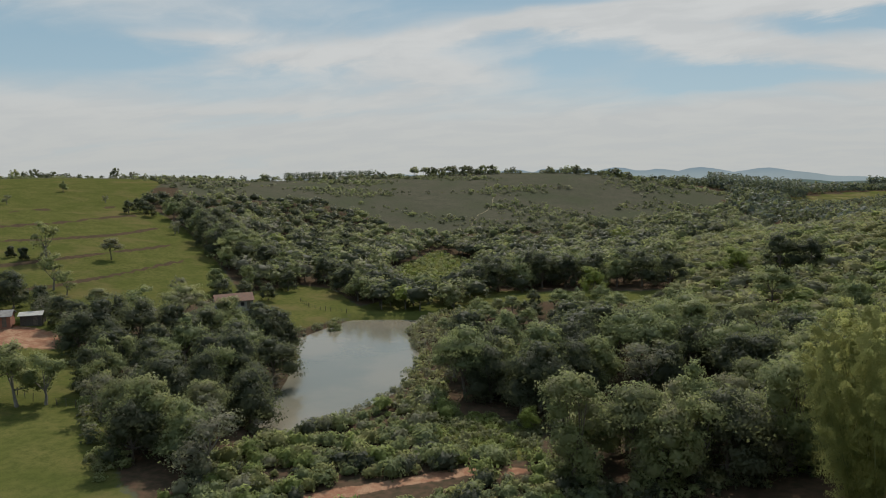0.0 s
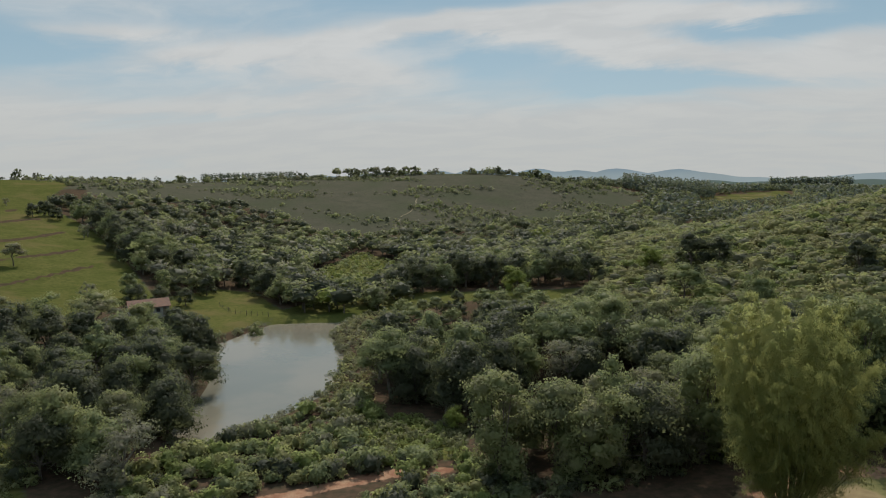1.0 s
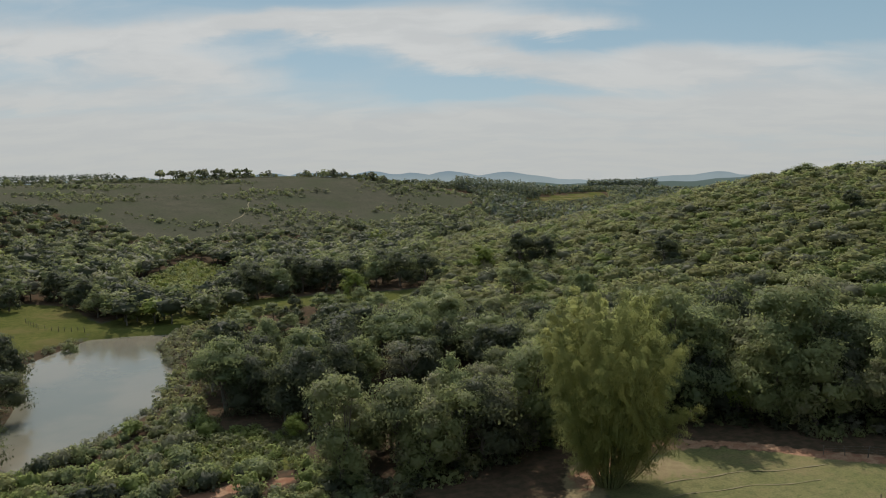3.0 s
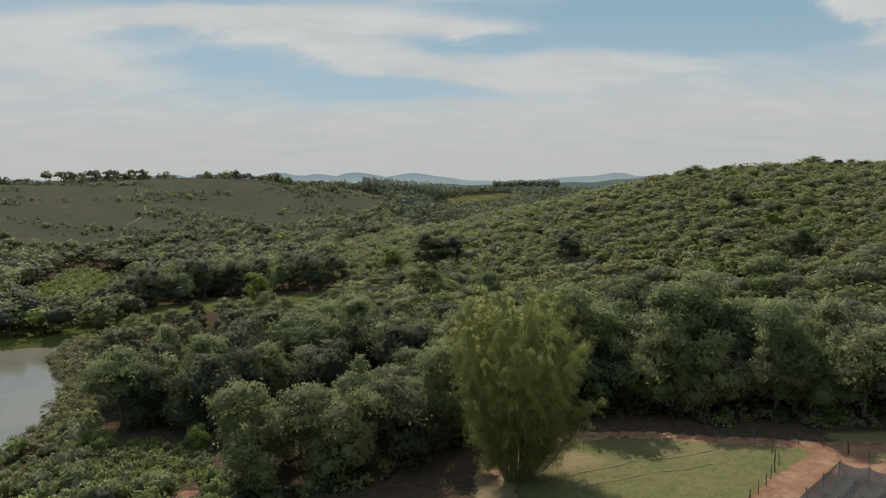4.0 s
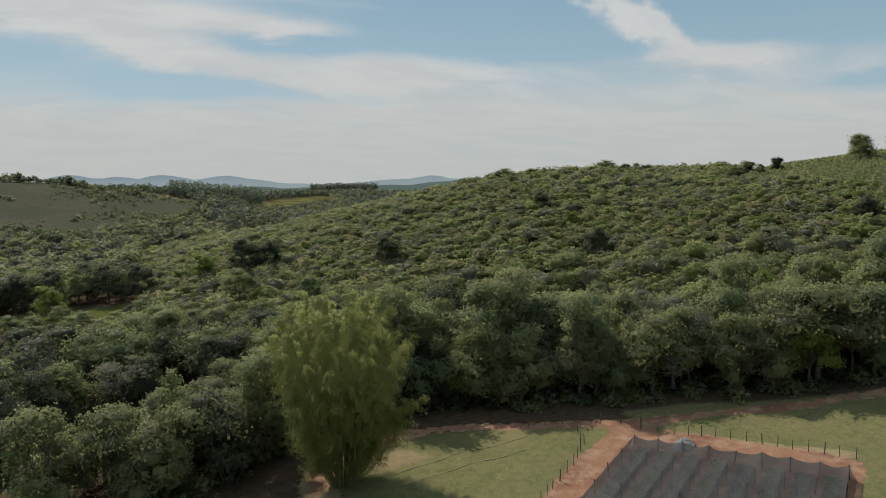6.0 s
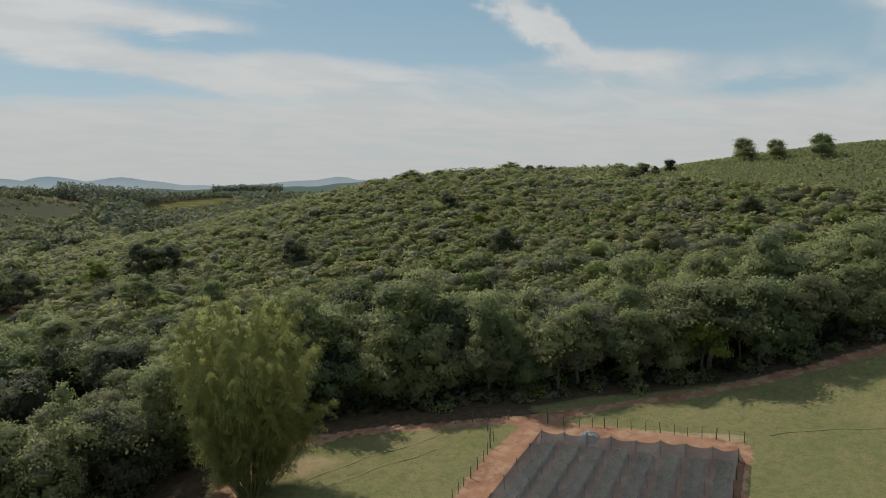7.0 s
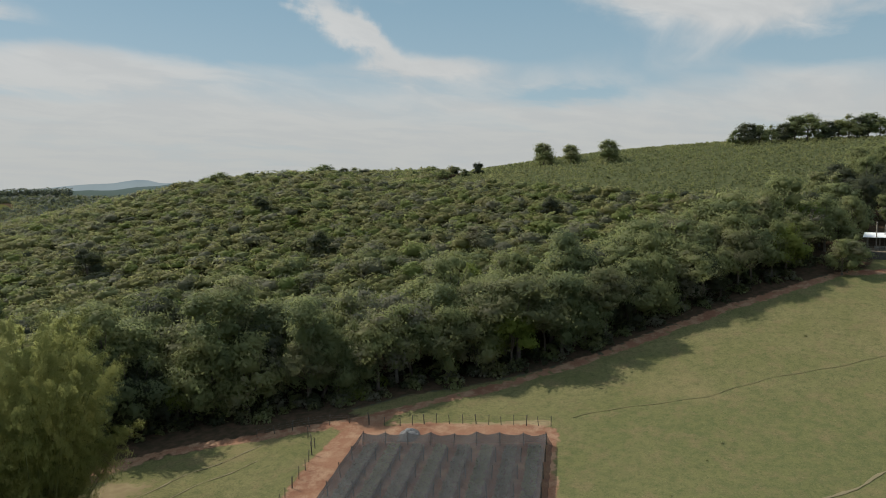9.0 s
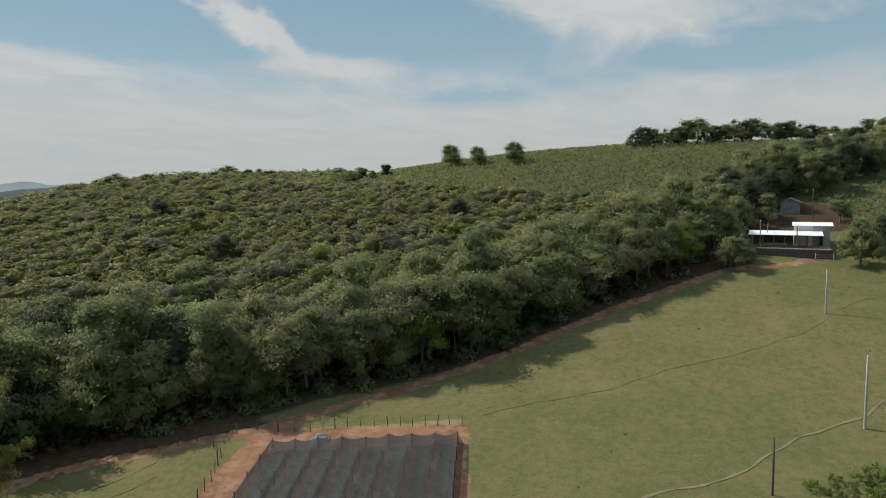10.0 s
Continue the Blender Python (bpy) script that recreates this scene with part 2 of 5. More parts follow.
    brush = n.mix(n.span(fine, 0.3, 0.7), (0.085, 0.095, 0.04), (0.12, 0.115, 0.06))
    c = n.mix(zone("brush"), c, brush)
    c = n.mix(zone("crop"), c, crop)
    c = n.mix(zone("straw"), c, straw)
    c = n.mix(zone("soil"), c, soil)
    h = n.math("ADD", n.math("MULTIPLY", fine, 0.7), n.math("MULTIPLY", tiny, 0.3))
    finish(n, c, 1.0, h, 0.5, 0.0, 0.0)
    return m


GROUND = ground_material()


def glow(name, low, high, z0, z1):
    """Far country as a backdrop: it glows, with haze and daylight put into its colour."""
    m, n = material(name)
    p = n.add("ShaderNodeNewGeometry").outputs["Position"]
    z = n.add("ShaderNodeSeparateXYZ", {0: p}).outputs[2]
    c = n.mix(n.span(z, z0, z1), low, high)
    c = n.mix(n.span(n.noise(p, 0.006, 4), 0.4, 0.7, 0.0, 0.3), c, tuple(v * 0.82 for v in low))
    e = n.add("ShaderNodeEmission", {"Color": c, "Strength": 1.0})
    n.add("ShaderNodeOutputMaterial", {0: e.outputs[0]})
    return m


# ---- the land ----
# landmarks of the land: x, y, height
LAND = [
    # valley floor, pond and meadow
    (-8, 60, -4), (-14, 105, -4.3), (-14, 150, -4.2), (-12, 190, -4.3), (-38, 205, -3), (10, 290, -3.5), (28, 200, -1.5), (30, 120, -4.2),
    (2, 85, -4.5), (58, 195, -1),
    # west pasture
    (-45, 75, -3), (-75, 125, -1.5), (-95, 225, 8), (-190, 320, 26), (-55, 235, 0), (-150, 420, 31), (-260, 560, 33),
    # north hill
    (-20, 370, 3), (-30, 560, 31), (130, 540, 29), (90, 440, 10), (190, 500, 12), (-170, 560, 31), (20, 395, 7),
    # east field and wood
    (44, 66, -2.5), (75, 50, -0.6), (100, 48, 1), (144, 8, 10), (169, -20, 15.5), (60, 90, -2), (100, 90, 1), (80, -40, -1),
    (150, 110, 13), (232, 175, 32.4), (170, 255, 17), (275, 85, 38.6), (300, 30, 43.8), (380, 10, 46.0), (200, 330, 6), (260, 210, 31.5),
    # behind and far around
    (0, 0, -4), (-120, -120, 2), (120, -160, 6), (-300, 60, 14), (350, -250, 38), (-300, -400, 10), (500, 420, 8), (620, 100, 30),
    (-600, 300, 25), (-300, 900, 20), (300, 900, 9), (900, 700, 5), (450, 780, 13), (300, 520, 4),
    # shoulder of the crop field
    (380, 130, 36), (345, 210, 28), (205, 212, 28.5), (420, -60, 46.5), (300, -60, 42.5), (205, 60, 25), (190, 20, 20.5), (258, 138, 31.5),
]


def spline(px, py, pts, soft):
    a = np.array(pts, float)
    s = 100.0

    def kern(d2):
        return np.where(d2 > 0, 0.5 * d2 * np.log(np.maximum(d2, 1e-12)), 0.0)

    q = a[:, :2] / s
    n = len(q)
    k = kern(((q[:, None] - q[None]) ** 2).sum(-1)) + soft * np.eye(n)
    m = np.zeros((n + 3, n + 3))
    m[:n, :n], m[:n, n], m[:n, n + 1:], m[n, :n], m[n + 1:, :n] = k, 1, q, 1, q.T
    w = np.linalg.solve(m, np.concatenate([a[:, 2], np.zeros(3)]))
    out = w[n] + w[n + 1] * px / s + w[n + 2] * py / s
    for i in range(n):
        out = out + w[i] * kern((px / s - q[i, 0]) ** 2 + (py / s - q[i, 1]) ** 2)
    return out


def smooth(v, a, b):
    u = np.clip((v - a) / (b - a), 0, 1)
    return u * u * (3 - 2 * u)


def land(px, py):
    px, py = np.asarray(px, float), np.asarray(py, float)
    d = np.hypot(px - 50, py - 150)
    far = smooth(d, 600, 1100)
    qx, qy = 50 + (px - 50) * np.minimum(1, 950 / np.maximum(d, 1)), 150 + (py - 150) * np.minimum(1, 950 / np.maximum(d, 1))
    z = spline(qx, qy, LAND, 0.004)
    return z * (1 - far) + 2.0 * far - 90.0 * smooth(d, 1000, 1800)


def inside(px, py, poly):
    """Signed distance to a polygon in the plan, positive inside."""
    px, py = np.asarray(px, float), np.asarray(py, float)
    best, odd = np.full(px.shape, 1e18), np.zeros(px.shape, bool)
    for (ax, ay), (bx, by) in zip(poly, poly[1:] + poly[:1]):
        dx, dy = bx - ax, by - ay
        u = np.clip(((px - ax) * dx + (py - ay) * dy) / (dx * dx + dy * dy), 0, 1)
        best = np.minimum(best, (px - ax - u * dx) ** 2 + (py - ay - u * dy) ** 2)
        cross = (ay > py) != (by > py)
        odd ^= cross & (px < (bx - ax) * (py - ay) / (by - ay if by != ay else 1e-9) + ax)
    return np.where(odd, 1, -1) * np.sqrt(best)


def along(px, py, line):
    """Distance to an open line in the plan."""
    px, py = np.asarray(px, float), np.asarray(py, float)
    best = np.full(px.shape, 1e18)
    for (ax, ay), (bx, by) in zip(line, line[1:]):
        dx, dy = bx - ax, by - ay
        u = np.clip(((px - ax) * dx + (py - ay) * dy) / (dx * dx + dy * dy), 0, 1)
        best = np.minimum(best, (px - ax - u * dx) ** 2 + (py - ay - u * dy) ** 2)
    return np.sqrt(best)


WATER_Z = -5.0
POND = [(-26, 190), (-5, 189), (-9, 173), (-5, 151), (-8, 126), (-17, 110), (-27, 101), (-32, 108), (-31, 125), (-33, 150), (-38, 168)]
MEADOW = [(-60, 207), (-47, 231), (-36, 229), (-22, 199), (-26, 191), (-38, 170), (-52, 180)]
STRIP = [(2, 194), (26, 213), (64, 204), (64, 186), (30, 196), (8, 188)]
MARSH = [(-24, 262), (-10, 224), (6, 220), (8, 256), (16, 300), (-4, 332), (-14, 296)]
FIELD = [(42, 60), (43, 74), (47, 80), (60, 79.5), (67, 76.5), (71, 71.5), (77.5, 64), (86, 56.5), (93.5, 51.5), (98, 45.5), (107, 35.5), (116, 27.5), (123.5, 23), (131, 16.5),
         (137, 12), (146, 4), (158, -7), (164, -14), (182, -20), (188, -40), (190, -60), (120, -140), (-40, -120), (-60, 40), (-28, 66), (10, 58)]
WEST = [(-28, 70), (-40, 84), (-47, 96), (-63, 124), (-78, 146), (-72, 170), (-64, 200), (-60, 207), (-77, 242), (-95, 276), (-112, 305),
        (-150, 350), (-165, 430), (-320, 480), (-420, 300), (-300, 0), (-60, 40)]
CROP = [(232, 118), (224, 92), (220, 71), (213, 50), (211, 33), (210, 17), (206, 0), (205, -14), (214, -26), (206, -38), (192, -42), (194, -62), (420, -120),
        (640, 60), (520, 225), (300, 132)]
FAR_FIELD = [(272, 552), (292, 600), (372, 664), (465, 735), (410, 636), (341, 585)]
HEATH = [(-130, 372), (-100, 398), (-77, 425), (-47, 402), (-26, 380), (-1, 372), (20, 376), (50, 388), (84, 398), (118, 417), (150, 439), (187, 480), (230, 560), (160, 760), (-260, 760), (-400, 520),
         (-170, 420)]
BRUSH = [(90, 100), (108, 82), (142, 55), (180, 22), (203, -2), (211, 33), (224, 92), (264, 150), (300, 200), (300, 300), (230, 360), (150, 330), (110, 260), (84, 180)]
HEAD = [(-27, 188), (-24, 205), (-8, 226), (8, 222), (28, 215), (4, 193), (-2, 187)]
GLADE = [(0, 95), (12, 91), (15, 103), (5, 112), (-3, 106)]
# red earth: tracks, bare ground, beds
TRACK = [(50, 78), (56.4, 76), (62.3, 73), (68.4, 68), (74.4, 61), (80.1, 55), (86.6, 50.3), (91.8, 46.4), (99.3, 40.2), (108.5, 32.7), (119.6, 24.2), (129.7, 16.8), (137, 11),
         (147.5, 1.2), (159, -9), (163.6, -22), (168, -28)]
# littered verge by the track; the wood's shade is put into its dark colour
SHADE_VERGE = [(50, 80), (62, 80), (68, 77), (72, 72), (78, 64.5), (84, 58), (82, 54), (76, 58.5), (69, 66.5), (62, 72), (56, 75.5)]
VALLEY_TRACK = [(-16, 81), (-6, 85.5), (2, 88.8), (9, 88.5)]
LANE = [(84, 51), (77, 52.5), (70, 50), (62, 47.5), (54, 45)]
BARE = [(41.5, 69), (42, 73), (47, 77.5), (58, 77), (62, 73.5), (58, 73.5), (51, 74.5), (46, 71.5)]
YARD = [(-130, 150), (-96, 138), (-78, 143), (-82, 152), (-100, 156), (-130, 165)]
PLOT = [(57, 49), (70, 53), (79, 54), (82.6, 47.5), (85.2, 42.5), (88.6, 29.5), (87.5, 26.5), (82.6, 25.2), (60, 18.6), (50, 40)]


def basin(px, py):
    """The pond's bed, cut into the valley floor."""
    d = inside(px, py, POND)
    return -3.2 * smooth(d, -3.0, 7.0) + 0.5 * smooth(d, -8.0, -4.0) * smooth(-d, 2.0, 5.0)


def level(px, py):
    """The height of the ground, with terraces on the west pasture and small bumps."""
    px, py = np.asarray(px, float), np.asarray(py, float)
    z = land(px, py) + basin(px, py)
    terrace = smooth(inside(px, py, WEST), 0, 12) * smooth(z, 1.0, 6.0) * (1 - smooth(z, 24.0, 28.0))
    q = (z + 0.5 * np.sin(px / 21.0) + 0.3 * np.sin(py / 13.0)) / 3.6
    f = q - np.floor(q)
    z = z + terrace * 3.6 * 0.22 * (smooth(f, 0.78, 1.0) - f)
    bump = 0.10 * np.sin(px / 3.1 + 1.7 * np.sin(py / 7.3)) * np.sin(py / 4.3 + 1.3 * np.sin(px / 6.1))
    return z + bump


def spaced(lo, hi, a, b, fine, grow):
    """Grid lines: fine between a and b, then ever wider out to lo and hi."""
    mid = list(np.arange(a, b + fine * 0.5, fine))
    step, v = fine, b
    while v < hi:
        step *= grow
        v += step
        mid.append(min(v, hi))
    step, v = fine, a
    while v > lo:
        step *= grow
        v -= step
        mid.insert(0, max(v, lo))
    return np.array(mid)


def mesh_from(name, verts, faces, mats, index=None, smooth_shade=False, normals=None):
    """A mesh from arrays: faces of three or four corners; normals: the way each vertex is shaded, for soft leaf masses."""
    me = bpy.data.meshes.new(name)
    verts, faces = np.asarray(verts, np.float32), np.asarray(faces, np.int32)
    k = faces.shape[1]
    me.vertices.add(len(verts))
    me.vertices.foreach_set("co", verts.ravel())
    me.loops.add(faces.size)
    me.loops.foreach_set("vertex_index", faces.ravel())
    me.polygons.add(len(faces))
    me.polygons.foreach_set("loop_start", np.arange(0, faces.size, k, dtype=np.int32))
    me.polygons.foreach_set("loop_total", np.full(len(faces), k, np.int32))
    for mt in mats:
        me.materials.append(mt)
    if index is not None:
        me.polygons.foreach_set("material_index", np.asarray(index, np.int32))
    me.polygons.foreach_set("use_smooth", np.full(len(faces), smooth_shade, bool))
    me.update(calc_edges=True)
    if normals is not None:
        me.normals_split_custom_set_from_vertices(np.asarray(normals, np.float32))
    return me


def build_ground():
    gx, gy = spaced(-4900, 4900, -125, 215, 1.5, 1.08), spaced(-4900, 4900, -45, 250, 1.5, 1.08)
    xx, yy = np.meshgrid(gx, gy)
    zz = level(xx, yy)
    nx, ny = len(gx), len(gy)
    i = np.arange(nx * ny).reshape(ny, nx)
    faces = np.stack([i[:-1, :-1], i[:-1, 1:], i[1:, 1:], i[1:, :-1]], -1).reshape(-1, 4)
    me = mesh_from("ground", np.stack([xx, yy, zz], -1).reshape(-1, 3), faces, [GROUND], None, True)
    soil = np.maximum.reduce([
        0.85 - along(xx, yy, TRACK) / 3.4, 1.1 - along(xx, yy, VALLEY_TRACK) / 2.2, 1.1 - along(xx, yy, LANE) / 2.4, 0.55 + inside(xx, yy, BARE) / 8, 0.5 + inside(xx, yy, YARD) / 8,
        0.5 + inside(xx, yy, PLOT) / 4])
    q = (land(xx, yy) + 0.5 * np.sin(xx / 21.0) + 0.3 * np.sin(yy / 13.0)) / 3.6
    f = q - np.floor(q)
    # the steep step of each terrace takes the dark litter colour, in broken lines
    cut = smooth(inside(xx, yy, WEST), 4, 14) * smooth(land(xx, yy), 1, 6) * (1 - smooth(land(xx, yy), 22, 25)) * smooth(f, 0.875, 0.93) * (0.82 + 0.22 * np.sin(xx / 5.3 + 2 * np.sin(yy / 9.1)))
    zones = {
        "lush": np.maximum.reduce([inside(xx, yy, z) / 8 + 0.5 for z in (WEST, MEADOW, STRIP, MARSH, HEAD, FAR_FIELD, GLADE)]),
        "lawn": inside(xx, yy, FIELD) / 6 + 0.5,
        # litter zone also carries the painted shade on the verge
        "litter": np.maximum(0.5 - np.maximum.reduce([inside(xx, yy, z) for z in (FIELD, WEST, MEADOW, STRIP, MARSH, HEAD, HEATH, CROP, FAR_FIELD, GLADE)]) / 5, np.maximum(cut, 0.6 + inside(xx, yy, SHADE_VERGE) / 5)),
        "brush": 0.5 + inside(xx, yy, BRUSH) / 10,
        "crop": inside(xx, yy, CROP) / 8 + 0.5,
        "straw": np.maximum(0.58 - along(xx, yy, [(47, 73), (55, 69)]) / 22.0 - 2.0 * (inside(xx, yy, FIELD) < -1), np.maximum(np.where(inside(xx, yy, FAR_FIELD) > 0, 0.43, 0.0), np.maximum(1.05 - along(xx, yy, [(82, 47), (89, 29)]) / 2.2, 0.95 - along(xx, yy, [(40, 66), (42.5, 71), (46, 75)]) / 5.5))),
        "soil": soil,
    }
    for key, v in zones.items():
        at = me.attributes.new(key, "FLOAT", "POINT")
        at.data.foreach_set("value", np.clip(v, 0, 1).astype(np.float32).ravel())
    return tagged(new("ground", me), "grassy valley land with red earth tracks and woodland litter", "ground", kind="structure")


build_ground()


def build_water():
    bm = bmesh.new()
    ring = [(x, y) for x, y in POND]
    cx, cy = sum(p[0] for p in ring) / len(ring), sum(p[1] for p in ring) / len(ring)
    vs = [bm.verts.new((cx + (x - cx) * 1.35, cy + (y - cy) * 1.12, WATER_Z)) for x, y in ring]
    bm.faces.new(vs)
    bmesh.ops.triangulate(bm, faces=bm.faces)
    me = bpy.data.meshes.new("water")
    bm.to_mesh(me)
    me.materials.append(WATER)
    return tagged(new("water", me), "still brownish-grey farm pond reflecting the pale sky", "pond", kind="structure")


build_water()


# ---- trees ----
def unit(v):
    return v / (np.linalg.norm(v, axis=-1, keepdims=True) + 1e-9)


def sprays(points, normals, size, rng, droop=0.0, long=1.5, loose=0.42, soft=0.66):
    """Small leaf sprays, one at each point, as single triangles, and the way they are shaded: mostly that of the mass they belong to."""
    n = len(points)
    mass = unit(normals)
    nv = unit(mass + rng.normal(0, loose, (n, 3)))
    t = rng.normal(0, 1, (n, 3))
    t[:, 2] -= droop
    t = unit(t - (t * nv).sum(1, keepdims=True) * nv)
    b = np.cross(nv, t)
    s = (size * rng.uniform(0.6, 1.4, n))[:, None]
    k = rng.uniform(-0.35, 0.35, (n, 1))
    q = np.stack([points - t * s * 0.4 * long + b * s * 0.5, points - t * s * (0.4 + k) * long * 0.8 - b * s * 0.55, points + t * s * 0.62 * long - b * s * k], 1)
    face = np.cross(q[:, 1] - q[:, 0], q[:, 2] - q[:, 0])
    turned = (face * mass).sum(1) < 0
    q[turned] = q[turned][:, ::-1]
    shade = unit(soft * mass + (1 - soft) * np.where(turned[:, None], -1, 1) * unit(face))
    return q.reshape(-1, 3), np.repeat(shade, 3, 0)


def crown_lobes(rng, radius, height, style):
    lobes = []
    k = {"round": 15, "umbrella": 16, "tall": 15, "airy": 12, "shrub": 7, "column": 9, "dome": 20}[style]
    for i in range(k):
        a, u = i * 2.4 + rng.uniform(-0.5, 0.5), math.sqrt((i + 0.5) / k)
        rr = radius * u * 0.72
        if style == "umbrella":
            z = height * (0.34 - 0.5 * u * u + rng.uniform(-0.16, 0.12))
            lr = np.array([0.40, 0.40, 0.20]) * radius * rng.uniform(0.7, 1.2)
        elif style == "tall":
            z = height * (0.44 - 0.88 * ((i * 0.7549) % 1))
            lr = np.array([0.42, 0.42, 0.40]) * radius * rng.uniform(0.7, 1.15)
            rr *= 1.0 - 0.45 * max(0, z / height)
        elif style == "column":
            z = height * (0.46 - 0.9 * i / k)
            lr = np.array([0.55, 0.55, 0.6]) * radius * rng.uniform(0.8, 1.1)
            rr *= 0.4
        elif style == "dome":
            z = height * (0.36 - 0.78 * ((i * 0.7549) % 1))
            rise = (z / height + 0.42) / 0.78
            lr = np.array([0.38, 0.38, 0.32]) * radius * (1.15 - 0.3 * rise) * rng.uniform(0.8, 1.2)
            rr = radius * (0.4 + 0.28 * rng.uniform()) * math.sqrt(1.06 - rise * rise)
        elif style == "airy":
            z = height * (rng.uniform(-0.35, 0.42) - 0.15 * u)
            lr = np.array([0.34, 0.34, 0.24]) * radius * rng.uniform(0.55, 1.2)
        elif style == "shrub":
            z = height * (0.2 - 0.45 * u * u + rng.uniform(-0.15, 0.15))
            lr = np.array([0.45, 0.45, 0.36]) * radius * rng.uniform(0.7, 1.2)
        else:
            z = height * (0.30 - 0.56 * u * u + rng.uniform(-0.22, 0.12))
            lr = np.array([0.40, 0.40, 0.30]) * radius * rng.uniform(0.7, 1.2)
        lobes.append((np.array([rr * math.cos(a), rr * math.sin(a), z]), lr))
    return lobes


def crown_points(rng, lobes, count, bunch=22):
    """Leaf places and outward directions: bunches of leaves on twigs round the lobes of a crown; its middle is at the origin."""
    area = np.array([l[1][0] * (l[1][0] + l[1][2]) for l in lobes])
    share = np.maximum(3, (count / bunch * 1.9 * area / area.sum()).astype(int))
    pts, nrm = [], []
    for j, (c, lr) in enumerate(lobes):
        d = rng.normal(0, 1, (share[j], 3))
        d[:, 2] = d[:, 2] * 0.9 + 0.3
        d /= np.linalg.norm(d, axis=1, keepdims=True)
        p = c + d * lr * rng.uniform(0.72, 1.14, (len(d), 1))
        keep = np.ones(len(p), bool)
        for i, (c2, lr2) in enumerate(lobes):
            if i != j:
                keep &= (((p - c2) / lr2) ** 2).sum(1) > 0.5
        p, d = p[keep], d[keep]
        spread = lr[0] * np.array([0.27, 0.27, 0.15]) * rng.uniform(0.6, 1.3, (len(p), 1, 1))
        off = rng.normal(0, 1, (len(p), bunch, 3)) * spread
        pts.append((p[:, None] + off).reshape(-1, 3))
        nrm.append((d[:, None] + (0, 0, 0.45) + off / lr[0] * 1.6).reshape(-1, 3))
    pts, nrm = np.concatenate(pts), np.concatenate(nrm)
    pick = rng.permutation(len(pts))[:count]
    return pts[pick], nrm[pick]


def ball(level_of):
    bm = bmesh.new()
    bmesh.ops.create_icosphere(bm, subdivisions=level_of, radius=1.0)
    v, f = np.array([q.co[:] for q in bm.verts]), np.array([[q.index for q in g.verts] for g in bm.faces])
    bm.free()
    return v, f


BALLS = {1: ball(1)}


def crown_core(rng, lobes, detail, fill=0.86):
    """The inner leaf mass of a crown: a lumpy body for each lobe, as triangles in one soup of points."""
    out, ways = [], []
    v, f = BALLS[detail]
    for j, (c, lr) in enumerate(lobes):
        lump = fill * (1 + 0.2 * np.sin(v[:, 0] * 5 + j) * np.sin(v[:, 1] * 6 + 2 * j) + 0.14 * np.sin(v[:, 2] * 7 + v[:, 0] * 4 + j) + rng.normal(0, 0.07, len(v)))
        out.append((c + v * lr * lump[:, None])[f].reshape(-1, 3))
        ways.append(unit(v / lr)[f].reshape(-1, 3))
    return np.concatenate(out), np.concatenate(ways)


def tube(path, radii, sides=6):
    """A tapered tube along a path: vertices and quads."""
    path = np.asarray(path, float)
    vs, fs = [], []
    for i, p in enumerate(path):
        d = path[min(i + 1, len(path) - 1)] - path[max(i - 1, 0)]
        d = d / (np.linalg.norm(d) + 1e-9)
        s = np.cross(d, (0.3, 0.9, 0.1))
        s /= np.linalg.norm(s) + 1e-9
        u = np.cross(d, s)
        for q in range(sides):
            a = 2 * math.pi * q / sides
            vs.append(p + radii[i] * (math.cos(a) * s + math.sin(a) * u))
    for i in range(len(path) - 1):
        for q in range(sides):
            a, b = i * sides + q, i * sides + (q + 1) % sides
            fs.append((a, b, b + sides, a + sides))
    return np.array(vs), np.array(fs)


def join(pieces):
    vs, fs, n = [], [], 0
    for v, f in pieces:
        vs.append(v)
        fs.append(f + n)
        n += len(v)
    return np.concatenate(vs), np.concatenate(fs)


